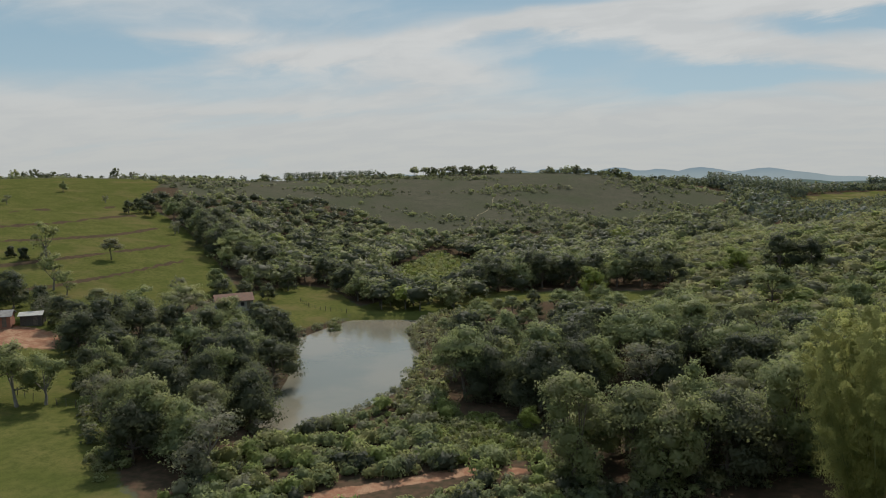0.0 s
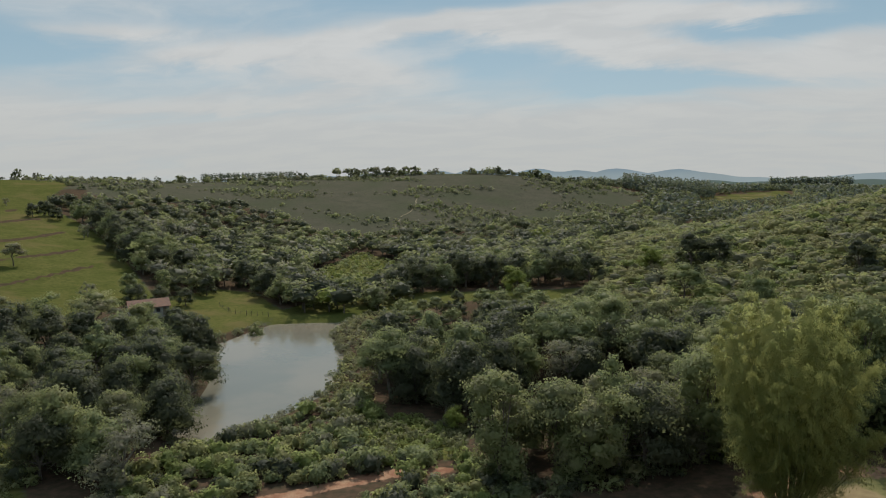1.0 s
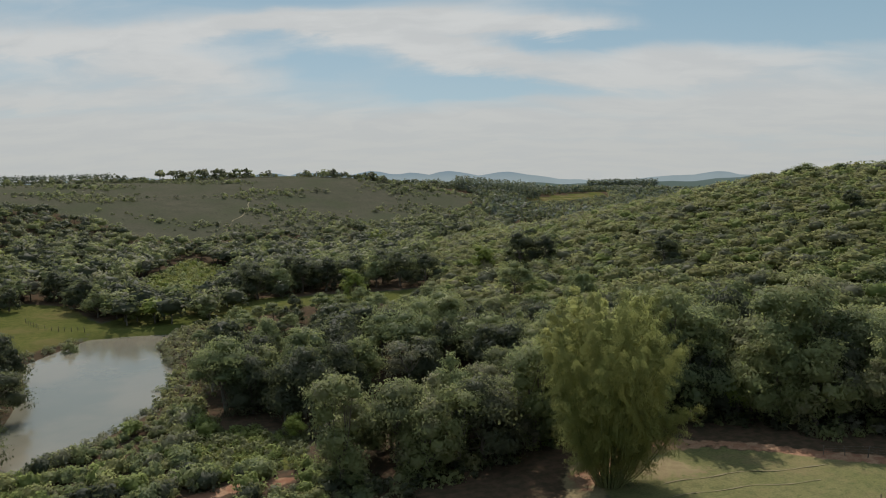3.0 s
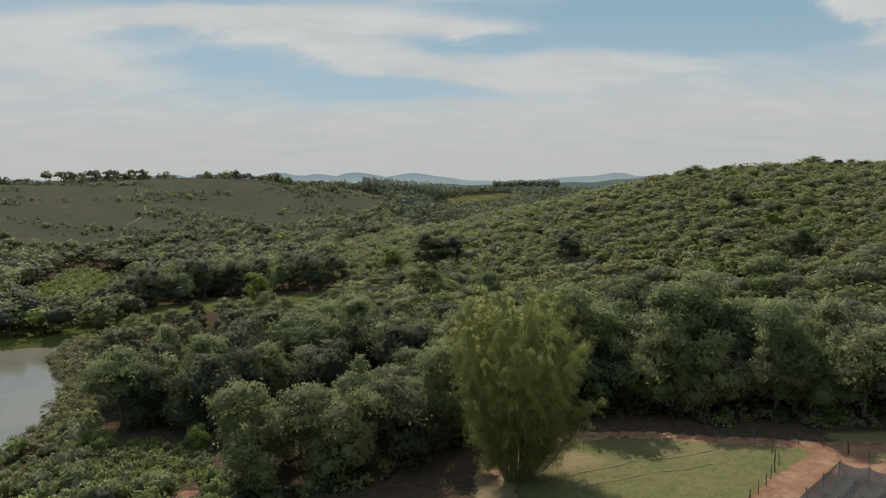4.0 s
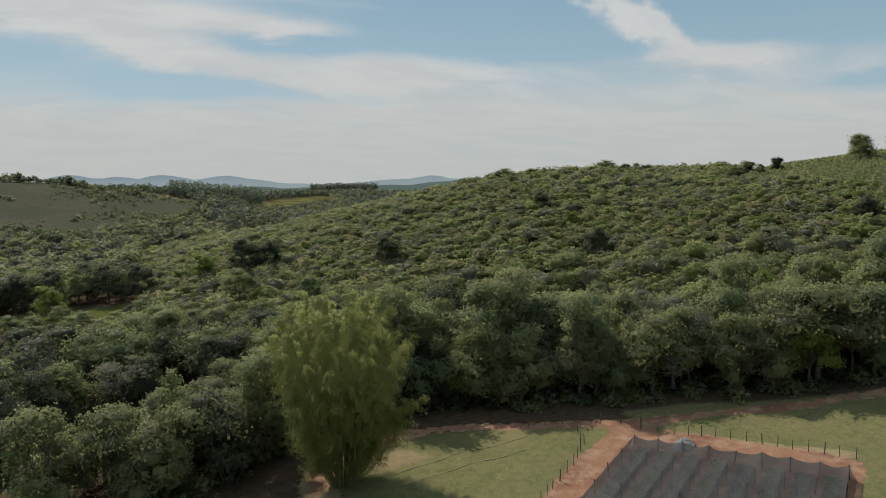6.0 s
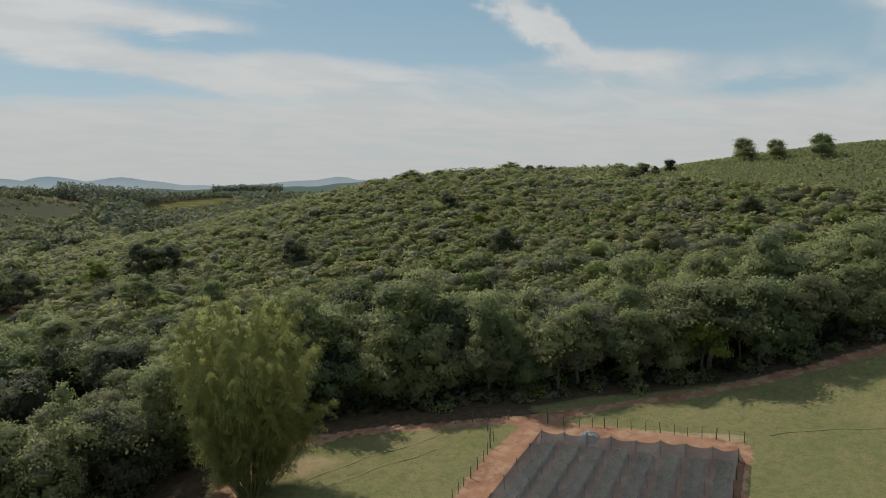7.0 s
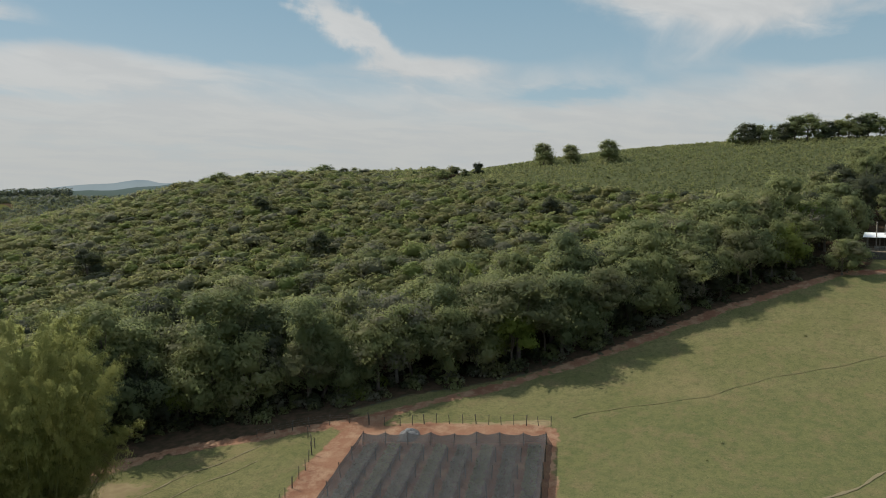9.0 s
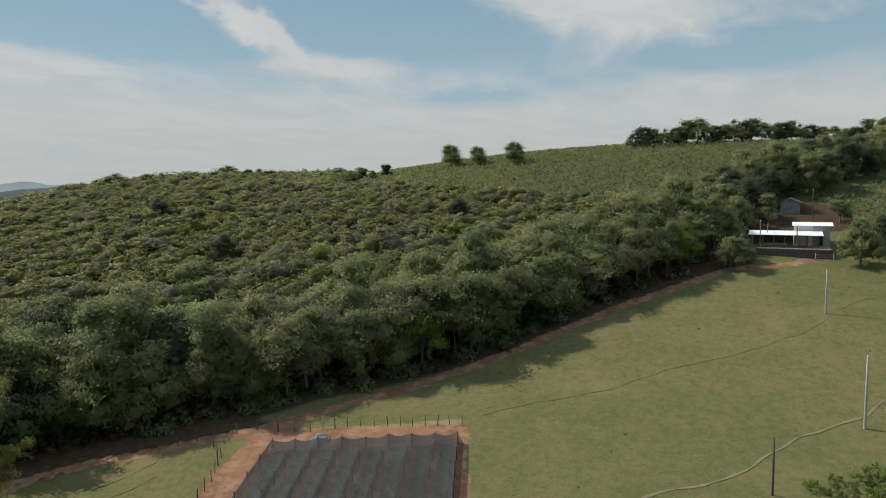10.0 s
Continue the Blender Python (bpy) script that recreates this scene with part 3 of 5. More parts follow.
def tree_meshes(seed, radius, tall, crown, count, leaf, style, leaf_mat, bark=None, droop=0.0):
    """Trunk with limbs, and crown, of one tree that stands on the origin. crown: the crown's height."""
    rng = np.random.default_rng(seed)
    lobes = crown_lobes(rng, radius, crown, style)
    pts, nrm = crown_points(rng, lobes, count)
    mid = np.array([0, 0, tall - crown * 0.5])
    v, way_v = sprays(pts + mid, nrm + pts / radius * 0.4, leaf, rng, droop)
    core, way_c = crown_core(rng, lobes, 1, 0.45 if style == "airy" else 0.62 if count > 2600 else 0.8)
    v = np.concatenate([v, core + mid])
    crown_me = mesh_from("crown", v, np.arange(len(v)).reshape(-1, 3), [leaf_mat], None, True, np.concatenate([way_v, way_c]))
    fork = np.array([rng.normal(0, 0.2), rng.normal(0, 0.2), max(0.9, tall - crown * 0.86)])
    r0 = 0.026 * tall
    pieces = [tube([(0, 0, -0.5), (0, 0, 0.3), fork * 0.55 + rng.normal(0, 0.08, 3), fork], [r0 * 1.5, r0 * 1.1, r0 * 0.85, r0 * 0.7], 7)]
    for c, lr in lobes[::2]:
        end = c + mid + np.array([0, 0, lr[2] * 0.3])
        bend = fork * 0.45 + end * 0.55 + np.array([*(rng.normal(0, 0.25, 2)), -0.12 * np.linalg.norm(end - fork)])
        pieces.append(tube([fork - (0, 0, 0.15), bend, end], [r0 * 0.5, r0 * 0.3, r0 * 0.08], 5))
        tip = c + mid + rng.normal(0, 0.6, 3) * lr
        pieces.append(tube([bend, tip], [r0 * 0.2, r0 * 0.05], 4))
    v, f = join(pieces)
    return mesh_from("trunk", v, f, [bark or BARK], None, True), crown_me


def plant(name, meshes, x, y, turn, scale, label, group="", category="tree", wide=1.0):
    root = new(name or NAMES[meshes[1]])
    root.empty_display_size = 0.5
    trunk, crown = new("trunk", meshes[0]), new("crown", meshes[1])
    trunk.parent = crown.parent = root
    root.matrix_world = pose(x, y, float(level(x, y)), 0, 0, turn) @ Matrix.Diagonal((scale * wide, scale * wide, scale, 1))
    return tagged(root, label, category, group)


def scatter(poly, gap, rng, margin=0.0, holes=(), keep=None):
    """Points about gap metres apart inside a polygon, outside the holes."""
    a = np.array(poly)
    lo, hi = a.min(0), a.max(0)
    gx, gy = np.meshgrid(np.arange(lo[0], hi[0], gap), np.arange(lo[1], hi[1], gap * 0.87))
    gx = gx + (np.arange(gx.shape[0]) % 2)[:, None] * gap * 0.5
    p = np.stack([gx.ravel(), gy.ravel()], 1) + rng.uniform(-0.4, 0.4, (gx.size, 2)) * gap
    ok = inside(p[:, 0], p[:, 1], poly) > margin
    for h, m in holes:
        ok &= inside(p[:, 0], p[:, 1], h) < -m
    p = p[ok]
    return p if keep is None else p[keep(p[:, 0], p[:, 1])]


WOOD_LABELS = {
    "round": "leafy green broadleaf tree with a dense rounded crown",
    "dark": "dark green broadleaf tree with a dense rounded crown",
    "umbrella": "spreading green tree with a flat layered crown",
    "tall": "tall slender green tree with leaves down to the ground",
    "airy": "thin-leaved greyish tree with an open crown",
    "lime": "bright lime-green tree with a loose rounded crown",
}
KINDS = {
    "dark": tree_meshes(11, 4.4, 9.6, 8.6, 6762, 0.21, "round", LEAF_DARK),
    "round": tree_meshes(12, 3.9, 9.0, 8.0, 6174, 0.19, "round", LEAF),
    "umbrella": tree_meshes(13, 4.9, 8.8, 6.0, 6321, 0.19, "umbrella", LEAF),
    "olive": tree_meshes(14, 4.4, 9.0, 6.4, 5880, 0.19, "umbrella", LEAF_OLIVE),
    "tall": tree_meshes(15, 3.1, 10.5, 9.8, 6174, 0.19, "tall", LEAF),
    "grey": tree_meshes(16, 3.6, 8.8, 7.4, 3381, 0.15, "airy", LEAF_GREY, PALE_BARK),
    "lime": tree_meshes(17, 3.5, 8.2, 7.4, 5292, 0.18, "round", LEAF_LIME),
    "airy": tree_meshes(18, 3.6, 9.2, 7.8, 4263, 0.18, "airy", LEAF, PALE_BARK),
    "low": tree_meshes(19, 3.2, 6.2, 6.2, 4704, 0.18, "tall", LEAF_DARK),
    "dome": tree_meshes(20, 4.6, 8.6, 8.4, 6800, 0.2, "dome", LEAF_DARK),
    "bluff": tree_meshes(21, 4.2, 8.8, 8.2, 6200, 0.19, "dome", LEAF),
}
FAR_KINDS = {
    "dark": tree_meshes(11, 4.4, 9.6, 8.6, 3550, 0.22, "round", LEAF_DARK),
    "round": tree_meshes(12, 3.9, 9.0, 8.0, 3241, 0.20, "round", LEAF),
    "umbrella": tree_meshes(13, 4.9, 8.8, 6.0, 3317, 0.20, "umbrella", LEAF),
    "olive": tree_meshes(14, 4.4, 9.0, 6.4, 3086, 0.20, "umbrella", LEAF_OLIVE),
    "tall": tree_meshes(15, 3.1, 10.5, 9.8, 3241, 0.20, "tall", LEAF),
    "grey": tree_meshes(16, 3.6, 8.8, 7.4, 1775, 0.16, "airy", LEAF_GREY, PALE_BARK),
    "lime": tree_meshes(17, 3.5, 8.2, 7.4, 2777, 0.19, "round", LEAF_LIME),
    "airy": tree_meshes(18, 3.6, 9.2, 7.8, 2237, 0.19, "airy", LEAF, PALE_BARK),
    "low": tree_meshes(19, 3.2, 6.2, 6.2, 2468, 0.19, "tall", LEAF_DARK),
    "dome": tree_meshes(20, 4.6, 8.6, 8.4, 3400, 0.22, "dome", LEAF_DARK),
    "bluff": tree_meshes(21, 4.2, 8.8, 8.2, 3200, 0.21, "dome", LEAF),
}
NAMES = {}
for kind, name in (("dark", "broadleaf_tree"), ("round", "broadleaf_tree"), ("umbrella", "spreading_tree"), ("olive", "spreading_tree"), ("tall", "slender_tree"),
                   ("grey", "thin_leaved_tree"), ("lime", "lime_green_tree"), ("airy", "thin_leaved_tree"), ("low", "bushy_tree"), ("dome", "domed_tree"), ("bluff", "domed_tree")):
    NAMES[KINDS[kind][1]] = NAMES[FAR_KINDS[kind][1]] = name
STYLE = {"olive": "umbrella", "grey": "airy", "low": "tall", "dome": "dark", "bluff": "round"}


def wood_label(kind):
    return WOOD_LABELS[STYLE.get(kind, kind)]


# trees that stand out: kind, x, y, size
LONE = [
    ("lime", 42.9, 200.6, 1.15), ("dark", 9.8, 128.6, 1.2), ("dark", 23.1, 126.9, 1.3), ("grey", 12.1, 111.1, 0.75), ("lime", 12.6, 102.6, 0.5),
    ("olive", 47.9, 107.7, 0.9), ("umbrella", 52.4, 148, 1.1), ("round", 2.8, 195.4, 0.7), ("lime", 90.2, 61.5, 0.5), ("lime", 113.5, 69.7, 1.05),
    ("grey", 127, 29.5, 1.15), ("umbrella", 34, 146, 1.05),
    # west pasture and its farm
    ("airy", -119.9, 212.4, 1.25), ("olive", -104.7, 221.8, 0.8), ("grey", -108.3, 285.4, 0.75), ("dark", -139.5, 314.7, 0.7), ("round", -187.6, 351.5, 0.6),
    ("grey", -158.9, 334.5, 0.5), ("grey", -187.9, 305.8, 0.6), ("grey", -73.7, 194, 0.75), ("round", -71.9, 235.4, 0.9), ("tall", -58.1, 208.3, 0.75),
    ("dark", -48.8, 219.4, 0.75), ("dark", -102.4, 166.2, 1.0), ("dark", -111, 163, 1.05), ("grey", -91.6, 160, 0.85), ("airy", -103, 184.9, 1.1),
    ("airy", -69.1, 110.8, 1.2), ("airy", -65.3, 112.5, 1.0), ("olive", -74, 114, 1.0), ("round", -28, 178, 0.5), ("airy", -98, 182, 0.7),
    ("grey", -116, 206, 0.7), ("dark", -42.5, 172, 0.62), ("dark", -51, 203, 0.6),
    # thicket on the upper slope
    ("dark", -136, 322, 0.75), ("round", -128, 330, 0.7), ("dark", -121, 338, 0.75), ("grey", -113, 335, 0.6), ("dark", -130, 316, 0.65), ("low", -142, 330, 0.7), ("dark", -118, 326, 0.7), ("round", -124, 345, 0.7),
    ("low", -124, 208, 0.55), ("low", -129, 210, 0.5), ("dark", -57, 200, 0.65),
    # dark trees round the pasture's farm and the hut
    ("dome", -95, 165, 0.8), ("dark", -86, 157, 0.85), ("dome", -80, 152, 0.9), ("dome", -72, 146, 1.25), ("dark", -64, 147, 1.25), ("dome", -58, 150, 1.15), ("grey", -78, 158, 0.8),
    ("dome", -45, 168, 0.85), ("bluff", -53, 175, 0.75), ("dark", -62, 197, 0.7), ("bluff", -66, 203, 0.8), ("dark", -58, 214, 0.7), ("olive", -84, 170, 0.7), ("dome", -107, 172, 0.9),
    # dark row beyond the strip of meadow, and trees that rise out of the wood
    ("dark", 10, 214, 1.15), ("dark", 17, 217, 1.3), ("round", 24, 218, 1.2), ("dark", 31, 220, 1.35), ("dark", 38, 218, 1.25), ("dark", 46, 216, 1.3), ("round", 53, 214, 1.2),
    ("dark", 60, 211, 1.3), ("dark", 67, 207, 1.2), ("dark", 14, 224, 1.3), ("dark", 27, 227, 1.35), ("round", 42, 226, 1.3), ("dark", 57, 221, 1.3),
    ("dark", 96.5, 201, 1.35), ("dark", 103, 197, 1.1), ("lime", 86, 206, 1.2), ("umbrella", 79, 168, 1.1), ("round", 88, 150, 1.1), ("dark", 120, 160, 1.0), ("lime", 140, 62, 0.8),
    ("dark", 150, 110, 0.85), ("grey", 128, 96, 0.9), ("olive", 160, 70, 0.9), ("dark", 175, 150, 0.8), ("dark", 190, 60, 0.75), ("grey", 185, 110, 0.8), ("lime", 165, 130, 0.7),
    # bulky trees where the wood meets the west pasture
    ("dark", -107, 302, 1.35), ("round", -100, 290, 1.3), ("dark", -94, 281, 1.45), ("dark", -90, 268, 1.3), ("round", -84, 262, 1.25), ("dark", -80, 252, 1.35),
    ("umbrella", -73, 248, 1.3), ("dark", -68, 240, 1.2), ("dark", -60, 238, 1.25), ("round", -54, 236, 1.1), ("dark", -97, 300, 1.3), ("dark", -86, 282, 1.3),
    ("dark", -78, 268, 1.35), ("round", -68, 256, 1.25), ("dark", -40, 236, 1.1), ("dark", -31, 222, 1.1), ("round", -26, 212, 1.0), ("round", -120, 316, 1.1),
]
EAST_EDGE = [(63.5, 83), (70, 80.5), (74.3, 75), (81, 67.3), (89.6, 59.6), (97, 54.6), (101.4, 48), (111, 37.8), (120, 29.6), (127, 25), (137, 18), (150, 11), (162, 1), (167, -7), (176, -8), (178, 2),
             (154, 24), (134, 43), (113, 60), (101, 72), (92, 83), (82, 93), (68, 100)]
VALLEY = [(4, 106), (9, 94), (17, 81), (31, 83.5), (44, 85.5), (58, 84), (66, 98), (70, 140), (62, 184), (30, 193), (9, 184), (-1, 170), (0, 140)]
WEST_WOOD = [(-42, 84), (-49, 97), (-64, 124), (-79, 144), (-72, 160), (-58, 164), (-46, 160), (-37, 158), (-31, 140), (-29, 118), (-30, 96), (-22, 88)]
for i, (kind, x, y, size) in enumerate(LONE):
    plant("", (KINDS if math.hypot(x, y) < 135 else FAR_KINDS)[kind], x, y, i * 67, size, wood_label(kind), "trees standing apart")


def apart(p):
    """Keeps planted woods clear of the trees that stand out."""
    ok = np.ones(len(p), bool)
    for kind, x, y, size in LONE:
        ok &= np.hypot(p[:, 0] - x, p[:, 1] - y) > 3.6 * size
    return p[ok]


def plant_wood(poly, gap, group, weights, lo, hi, rng, shrink=None):
    kinds, share = list(weights), np.array(list(weights.values()), float)
    for x, y in apart(scatter(poly, gap, rng)):
        kind = kinds[rng.choice(len(kinds), p=share / share.sum())]
        size = rng.uniform(lo, hi) * (shrink(x, y) if shrink else 1.0)
        plant("", (KINDS if math.hypot(x, y) < 125 else FAR_KINDS)[kind], x, y, rng.uniform(0, 360), size, wood_label(kind), group, wide=rng.uniform(0.85, 1.15))


plant_wood(WEST_WOOD, 6.6, "trees between pasture and pond", dict(dark=3.5, dome=2.5, bluff=1.2, round=1.2, umbrella=1.6, olive=0.5, grey=1.2, airy=0.8), 0.8, 1.25, np.random.default_rng(31))
VALLEY_FRONT = [(15, 80), (31, 83), (44, 85), (58, 84), (64, 95), (50, 101), (30, 96), (17, 91)]
VALLEY_MID = [(2, 122), (8, 113), (20, 109), (40, 112), (66, 104), (70, 140), (40, 147), (1, 147)]
VALLEY_BACK = [(-1, 148), (40, 148), (70, 142), (64, 183), (30, 191), (9, 184), (-1, 168)]
plant_wood(VALLEY_FRONT, 5.6, "trees beside the bare ground", dict(round=3, umbrella=3, olive=2, tall=2, grey=2, airy=2, dark=0.6), 0.95, 1.3, np.random.default_rng(32))
for i, (kind, x, y, s) in enumerate((("bluff", 26.5, 81.5, 1.15), ("airy", 30.5, 82.5, 1.25), ("dark", 34.5, 82.8, 1.3), ("grey", 38.5, 83.6, 1.2), ("tall", 42, 83.4, 1.25), ("bluff", 46, 85, 1.25))):
    plant("", KINDS[kind], x, y, i * 83, s, wood_label(kind), "trees beside the bare ground")
plant_wood(VALLEY_MID, 7.8, "big dark trees in the valley", dict(dark=2, dome=3, bluff=2, round=1, umbrella=1.5, lime=0.3, grey=0.4), 1.05, 1.4, np.random.default_rng(36))
plant_wood(VALLEY_BACK, 6.6, "trees beyond the pond's bank", dict(dark=3, round=3, umbrella=3, olive=1.5, grey=1, lime=0.4), 0.45, 0.7, np.random.default_rng(37))
plant_wood(EAST_EDGE, 5.4, "trees along the field's edge", dict(dark=0.4, round=2.5, bluff=2.5, umbrella=2.2, olive=2.2, tall=2.2, grey=1.3, airy=1.3, low=0.3, lime=0.6), 0.85, 1.3,
           np.random.default_rng(33), lambda x, y: 1.42 if x < 104 else 1.3)


# the front rank along the field, each tree set a little apart from the next
RANK = [(62, 81.2), (68.3, 78.6), (72.6, 73.2), (79, 65.6), (87.4, 58.2), (95, 53.2), (99, 47), (108.5, 37.2), (117.3, 28.8), (125, 24.4), (134, 17), (146, 8.2), (157.5, -1.6)]
rank_rng = np.random.default_rng(52)
reach, spot = 0.0, []
for (ax, ay), (bx, by) in zip(RANK, RANK[1:]):
    run = math.hypot(bx - ax, by - ay)
    while reach < run:
        spot.append((ax + (bx - ax) * reach / run, ay + (by - ay) * reach / run))
        reach += rank_rng.uniform(3.0, 6.0)
    reach -= run
for i, (x, y) in enumerate(spot):
    kind = ("bluff", "tall", "dark", "round", "grey", "bluff", "olive", "umbrella", "lime", "airy")[int(rank_rng.integers(10))]
    k = 1.0 + rank_rng.uniform(0.012, 0.045)
    plant("", KINDS[kind], x * k, y * k, i * 71, rank_rng.uniform(1.0, 1.5), wood_label(kind), "trees along the field's edge", wide=rank_rng.uniform(0.75, 1.0))


def far_wood(name, points, sizes, mats, pick, label, count, leaf, tall=1.0, styles=("round", "umbrella", "tall", "airy"), seed=5, height=1.7, stem=True, squash=(0.85, 1.25), full=False):
    """Many trees in one mesh, past counting."""
    rng = np.random.default_rng(seed)
    shapes = []
    for s in styles * 3:
        lobes = crown_lobes(rng, 1.0, height, s)
        pts, nrm = crown_points(rng, lobes, count, 10)
        v, nv = sprays(pts, nrm + pts * 0.4 + (0, 0, 0.3), leaf, rng)
        if full:
            heart, way_h = BALLS[1]
            lump = 0.74 + 0.12 * np.sin(heart[:, 0] * 4 + len(shapes)) * np.sin(heart[:, 1] * 5) + rng.normal(0, 0.06, len(heart))
            heart = (heart * lump[:, None] * (0.92, 0.92, 0.5 * height * (0.8 if s == "umbrella" else 1.0)) + (0, 0, -0.04 * height))[way_h].reshape(-1, 3)
            v, nv = np.concatenate([v, heart]), np.concatenate([nv, unit(unit(heart * (1, 1, 1.6)) + (0, 0, 0.25))])
        shapes.append((v, nv))
    vs, ns, ix = [], [], []
    zs = level(points[:, 0], points[:, 1])
    for (x, y), z, s, m in zip(points, zs, sizes, pick):
        v, nv = shapes[rng.integers(len(shapes))]
        a = rng.uniform(0, 6.283)
        c, d, h = math.cos(a) * s, math.sin(a) * s, s * rng.uniform(*squash)
        o = np.empty_like(v)
        o[:, 0], o[:, 1] = v[:, 0] * c - v[:, 1] * d + x, v[:, 0] * d + v[:, 1] * c + y
        o[:, 2] = v[:, 2] * h + z + s * tall
        vs.append(o)
        ns.append(np.stack([nv[:, 0] * math.cos(a) - nv[:, 1] * math.sin(a), nv[:, 0] * math.sin(a) + nv[:, 1] * math.cos(a), nv[:, 2]], 1))
        ix.append(np.full(len(v) // 3, m))
        if stem:
            r = 0.04 * s + 0.03
            top = (x, y, z + s * tall * 1.2)
            vs.append(np.array([(x - r, y - r, z - 0.3), (x + r, y - r, z - 0.3), top, (x + r, y - r, z - 0.3), (x, y + r, z - 0.3), top,
                                (x, y + r, z - 0.3), (x - r, y - r, z - 0.3), top]))
            ns.append(np.repeat([(0, -1, 0), (1, 0.5, 0), (-1, 0.5, 0)], 3, 0))
            ix.append(np.full(3, len(mats)))
    v = np.concatenate(vs)
    me = mesh_from(name, v, np.arange(len(v)).reshape(-1, 3), [*mats, BARK], np.concatenate(ix), True, np.concatenate(ns))
    return tagged(new(name, me), label, "trees", kind="stuff")


MIXED = [LEAF, LEAF_DARK, LEAF_OLIVE, LEAF_GREY, LEAF_LIME]
SCRUB = [LEAF, LEAF_DARK, LEAF_SCRUB, LEAF_SILVER, LEAF_FRESH]


def pick_mats(n, weights, rng):
    p = np.array(weights, float)
    return rng.choice(len(weights), n, p=p / p.sum())


marsh_bushes = scatter(MARSH, 3.4, np.random.default_rng(61))
OPEN = [(z, 1.0) for z in (FIELD, WEST, MEADOW, STRIP, MARSH, POND, EAST_EDGE, VALLEY, WEST_WOOD, CROP)]
rng = np.random.default_rng(41)
HILL = [(66, 98), (80, 88), (99, 70), (134, 41), (178, 2), (203, -12), (206, 0), (210, 17), (211, 33), (213, 50), (220, 71), (224, 92), (232, 118),
        (270, 124), (292, 150), (282, 190), (250, 250), (205, 300), (170, 330), (130, 330), (100, 300), (64, 205), (70, 140)]
pts = apart(scatter(HILL, 3.5, rng, 0.0, OPEN))
near = np.hypot(pts[:, 0], pts[:, 1]) < 175
far_wood("near_hillside_wood", pts[near], rng.uniform(2.1, 3.4, near.sum()) * rng.choice([0.9, 1, 1, 1.1, 1.3], near.sum()), SCRUB, pick_mats(near.sum(), [3.0, 0.5, 4.5, 2.0, 2.6], rng),
         "dense mixed green wood on a hillside", 560, 0.095, seed=5, tall=1.0, styles=("dome", "round", "shrub", "umbrella"), height=1.3, squash=(0.6, 0.92), full=True)
far_wood("hillside_wood", pts[~near], rng.uniform(2.1, 2.9, (~near).sum()) * rng.choice([0.9, 0.95, 1, 1.1, 1.3], (~near).sum()), SCRUB, pick_mats((~near).sum(), [1.4, 0.45, 5.5, 2.6, 3.0], rng),
         "dense mixed green wood covering the hill to its ridge", 220, 0.14, seed=6, tall=0.8, styles=("dome", "round", "shrub", "umbrella"), height=1.25, squash=(0.55, 0.85), full=True)
BACKWOOD = [(4, 200), (62, 205), (100, 300), (150, 332), (190, 400), (187, 470), (150, 432), (118, 410), (84, 391), (50, 381), (20, 369), (-1, 365), (-26, 373), (-47, 395), (-77, 418), (-100, 391), (-150, 352), (-112, 300),
            (-90, 262), (-72, 232), (-56, 206), (-47, 233), (-36, 231), (-22, 200), (-6, 193)]
pts = apart(scatter(BACKWOOD, 6.2, rng, 0.0, OPEN))
size = rng.uniform(3.0, 5.4, len(pts)) * np.where(pts[:, 1] > 330, 0.75, 1.0)
far_wood("valley_wood", pts, size, MIXED, pick_mats(len(pts), [4, 7, 1.2, 1.0, 0.15], rng),
         "dark green wood filling the far valley", 240, 0.145, tall=0.95, seed=7, styles=("umbrella", "round", "shrub", "round"), height=1.4, full=True, squash=(0.7, 1.0))
pts = scatter([(x, min(y, 600)) for x, y in HEATH], 3.7, rng, 0.0, [], lambda x, y: np.sin(x / 23 + 2 * np.sin(y / 31)) * np.sin(y / 19 + x / 60) + rng.uniform(-0.5, 0.5, x.shape) - 0.0008 * (y - 380) > 0.3)
far_wood("hill_scrub", pts, rng.uniform(0.6, 1.5, len(pts)) * rng.choice([0.7, 1, 1, 2.0], len(pts)), MIXED, pick_mats(len(pts), [4, 5, 2, 4, 0.0], rng),
         "scattered dark scrub on the dry brown hill", 44, 0.36, tall=0.35, seed=8, height=1.1, styles=("shrub", "umbrella"), stem=False)
CREST = [(-330, 470), (-260, 505), (-180, 545), (-90, 575), (-20, 590), (60, 590), (130, 570), (178, 545)]
crest = np.array([(ax + (bx - ax) * u, ay + (by - ay) * u) for (ax, ay), (bx, by) in zip(CREST, CREST[1:]) for u in np.arange(0, 1, 0.013)])
crest = crest[np.sin(crest[:, 0] / 17.0) + np.sin(crest[:, 0] / 7.3 + 1) + rng.uniform(-1.0, 1.6, len(crest)) > -0.5]
crest += rng.normal(0, 4.0, crest.shape)
far_wood("crest_trees", crest, rng.uniform(1.2, 2.6, len(crest)) * rng.choice([0.8, 1.0, 1.25, 1.9], len(crest), p=[0.35, 0.35, 0.2, 0.1]), MIXED, pick_mats(len(crest), [3, 6, 0, 1, 0], rng),
         "line of dark trees along the hill's crest", 130, 0.25, tall=0.8, styles=("umbrella", "round", "dome"), seed=9)
tops = np.stack([rng.uniform(-30, 48, 26), 588 + rng.normal(0, 4, 26)], 1)
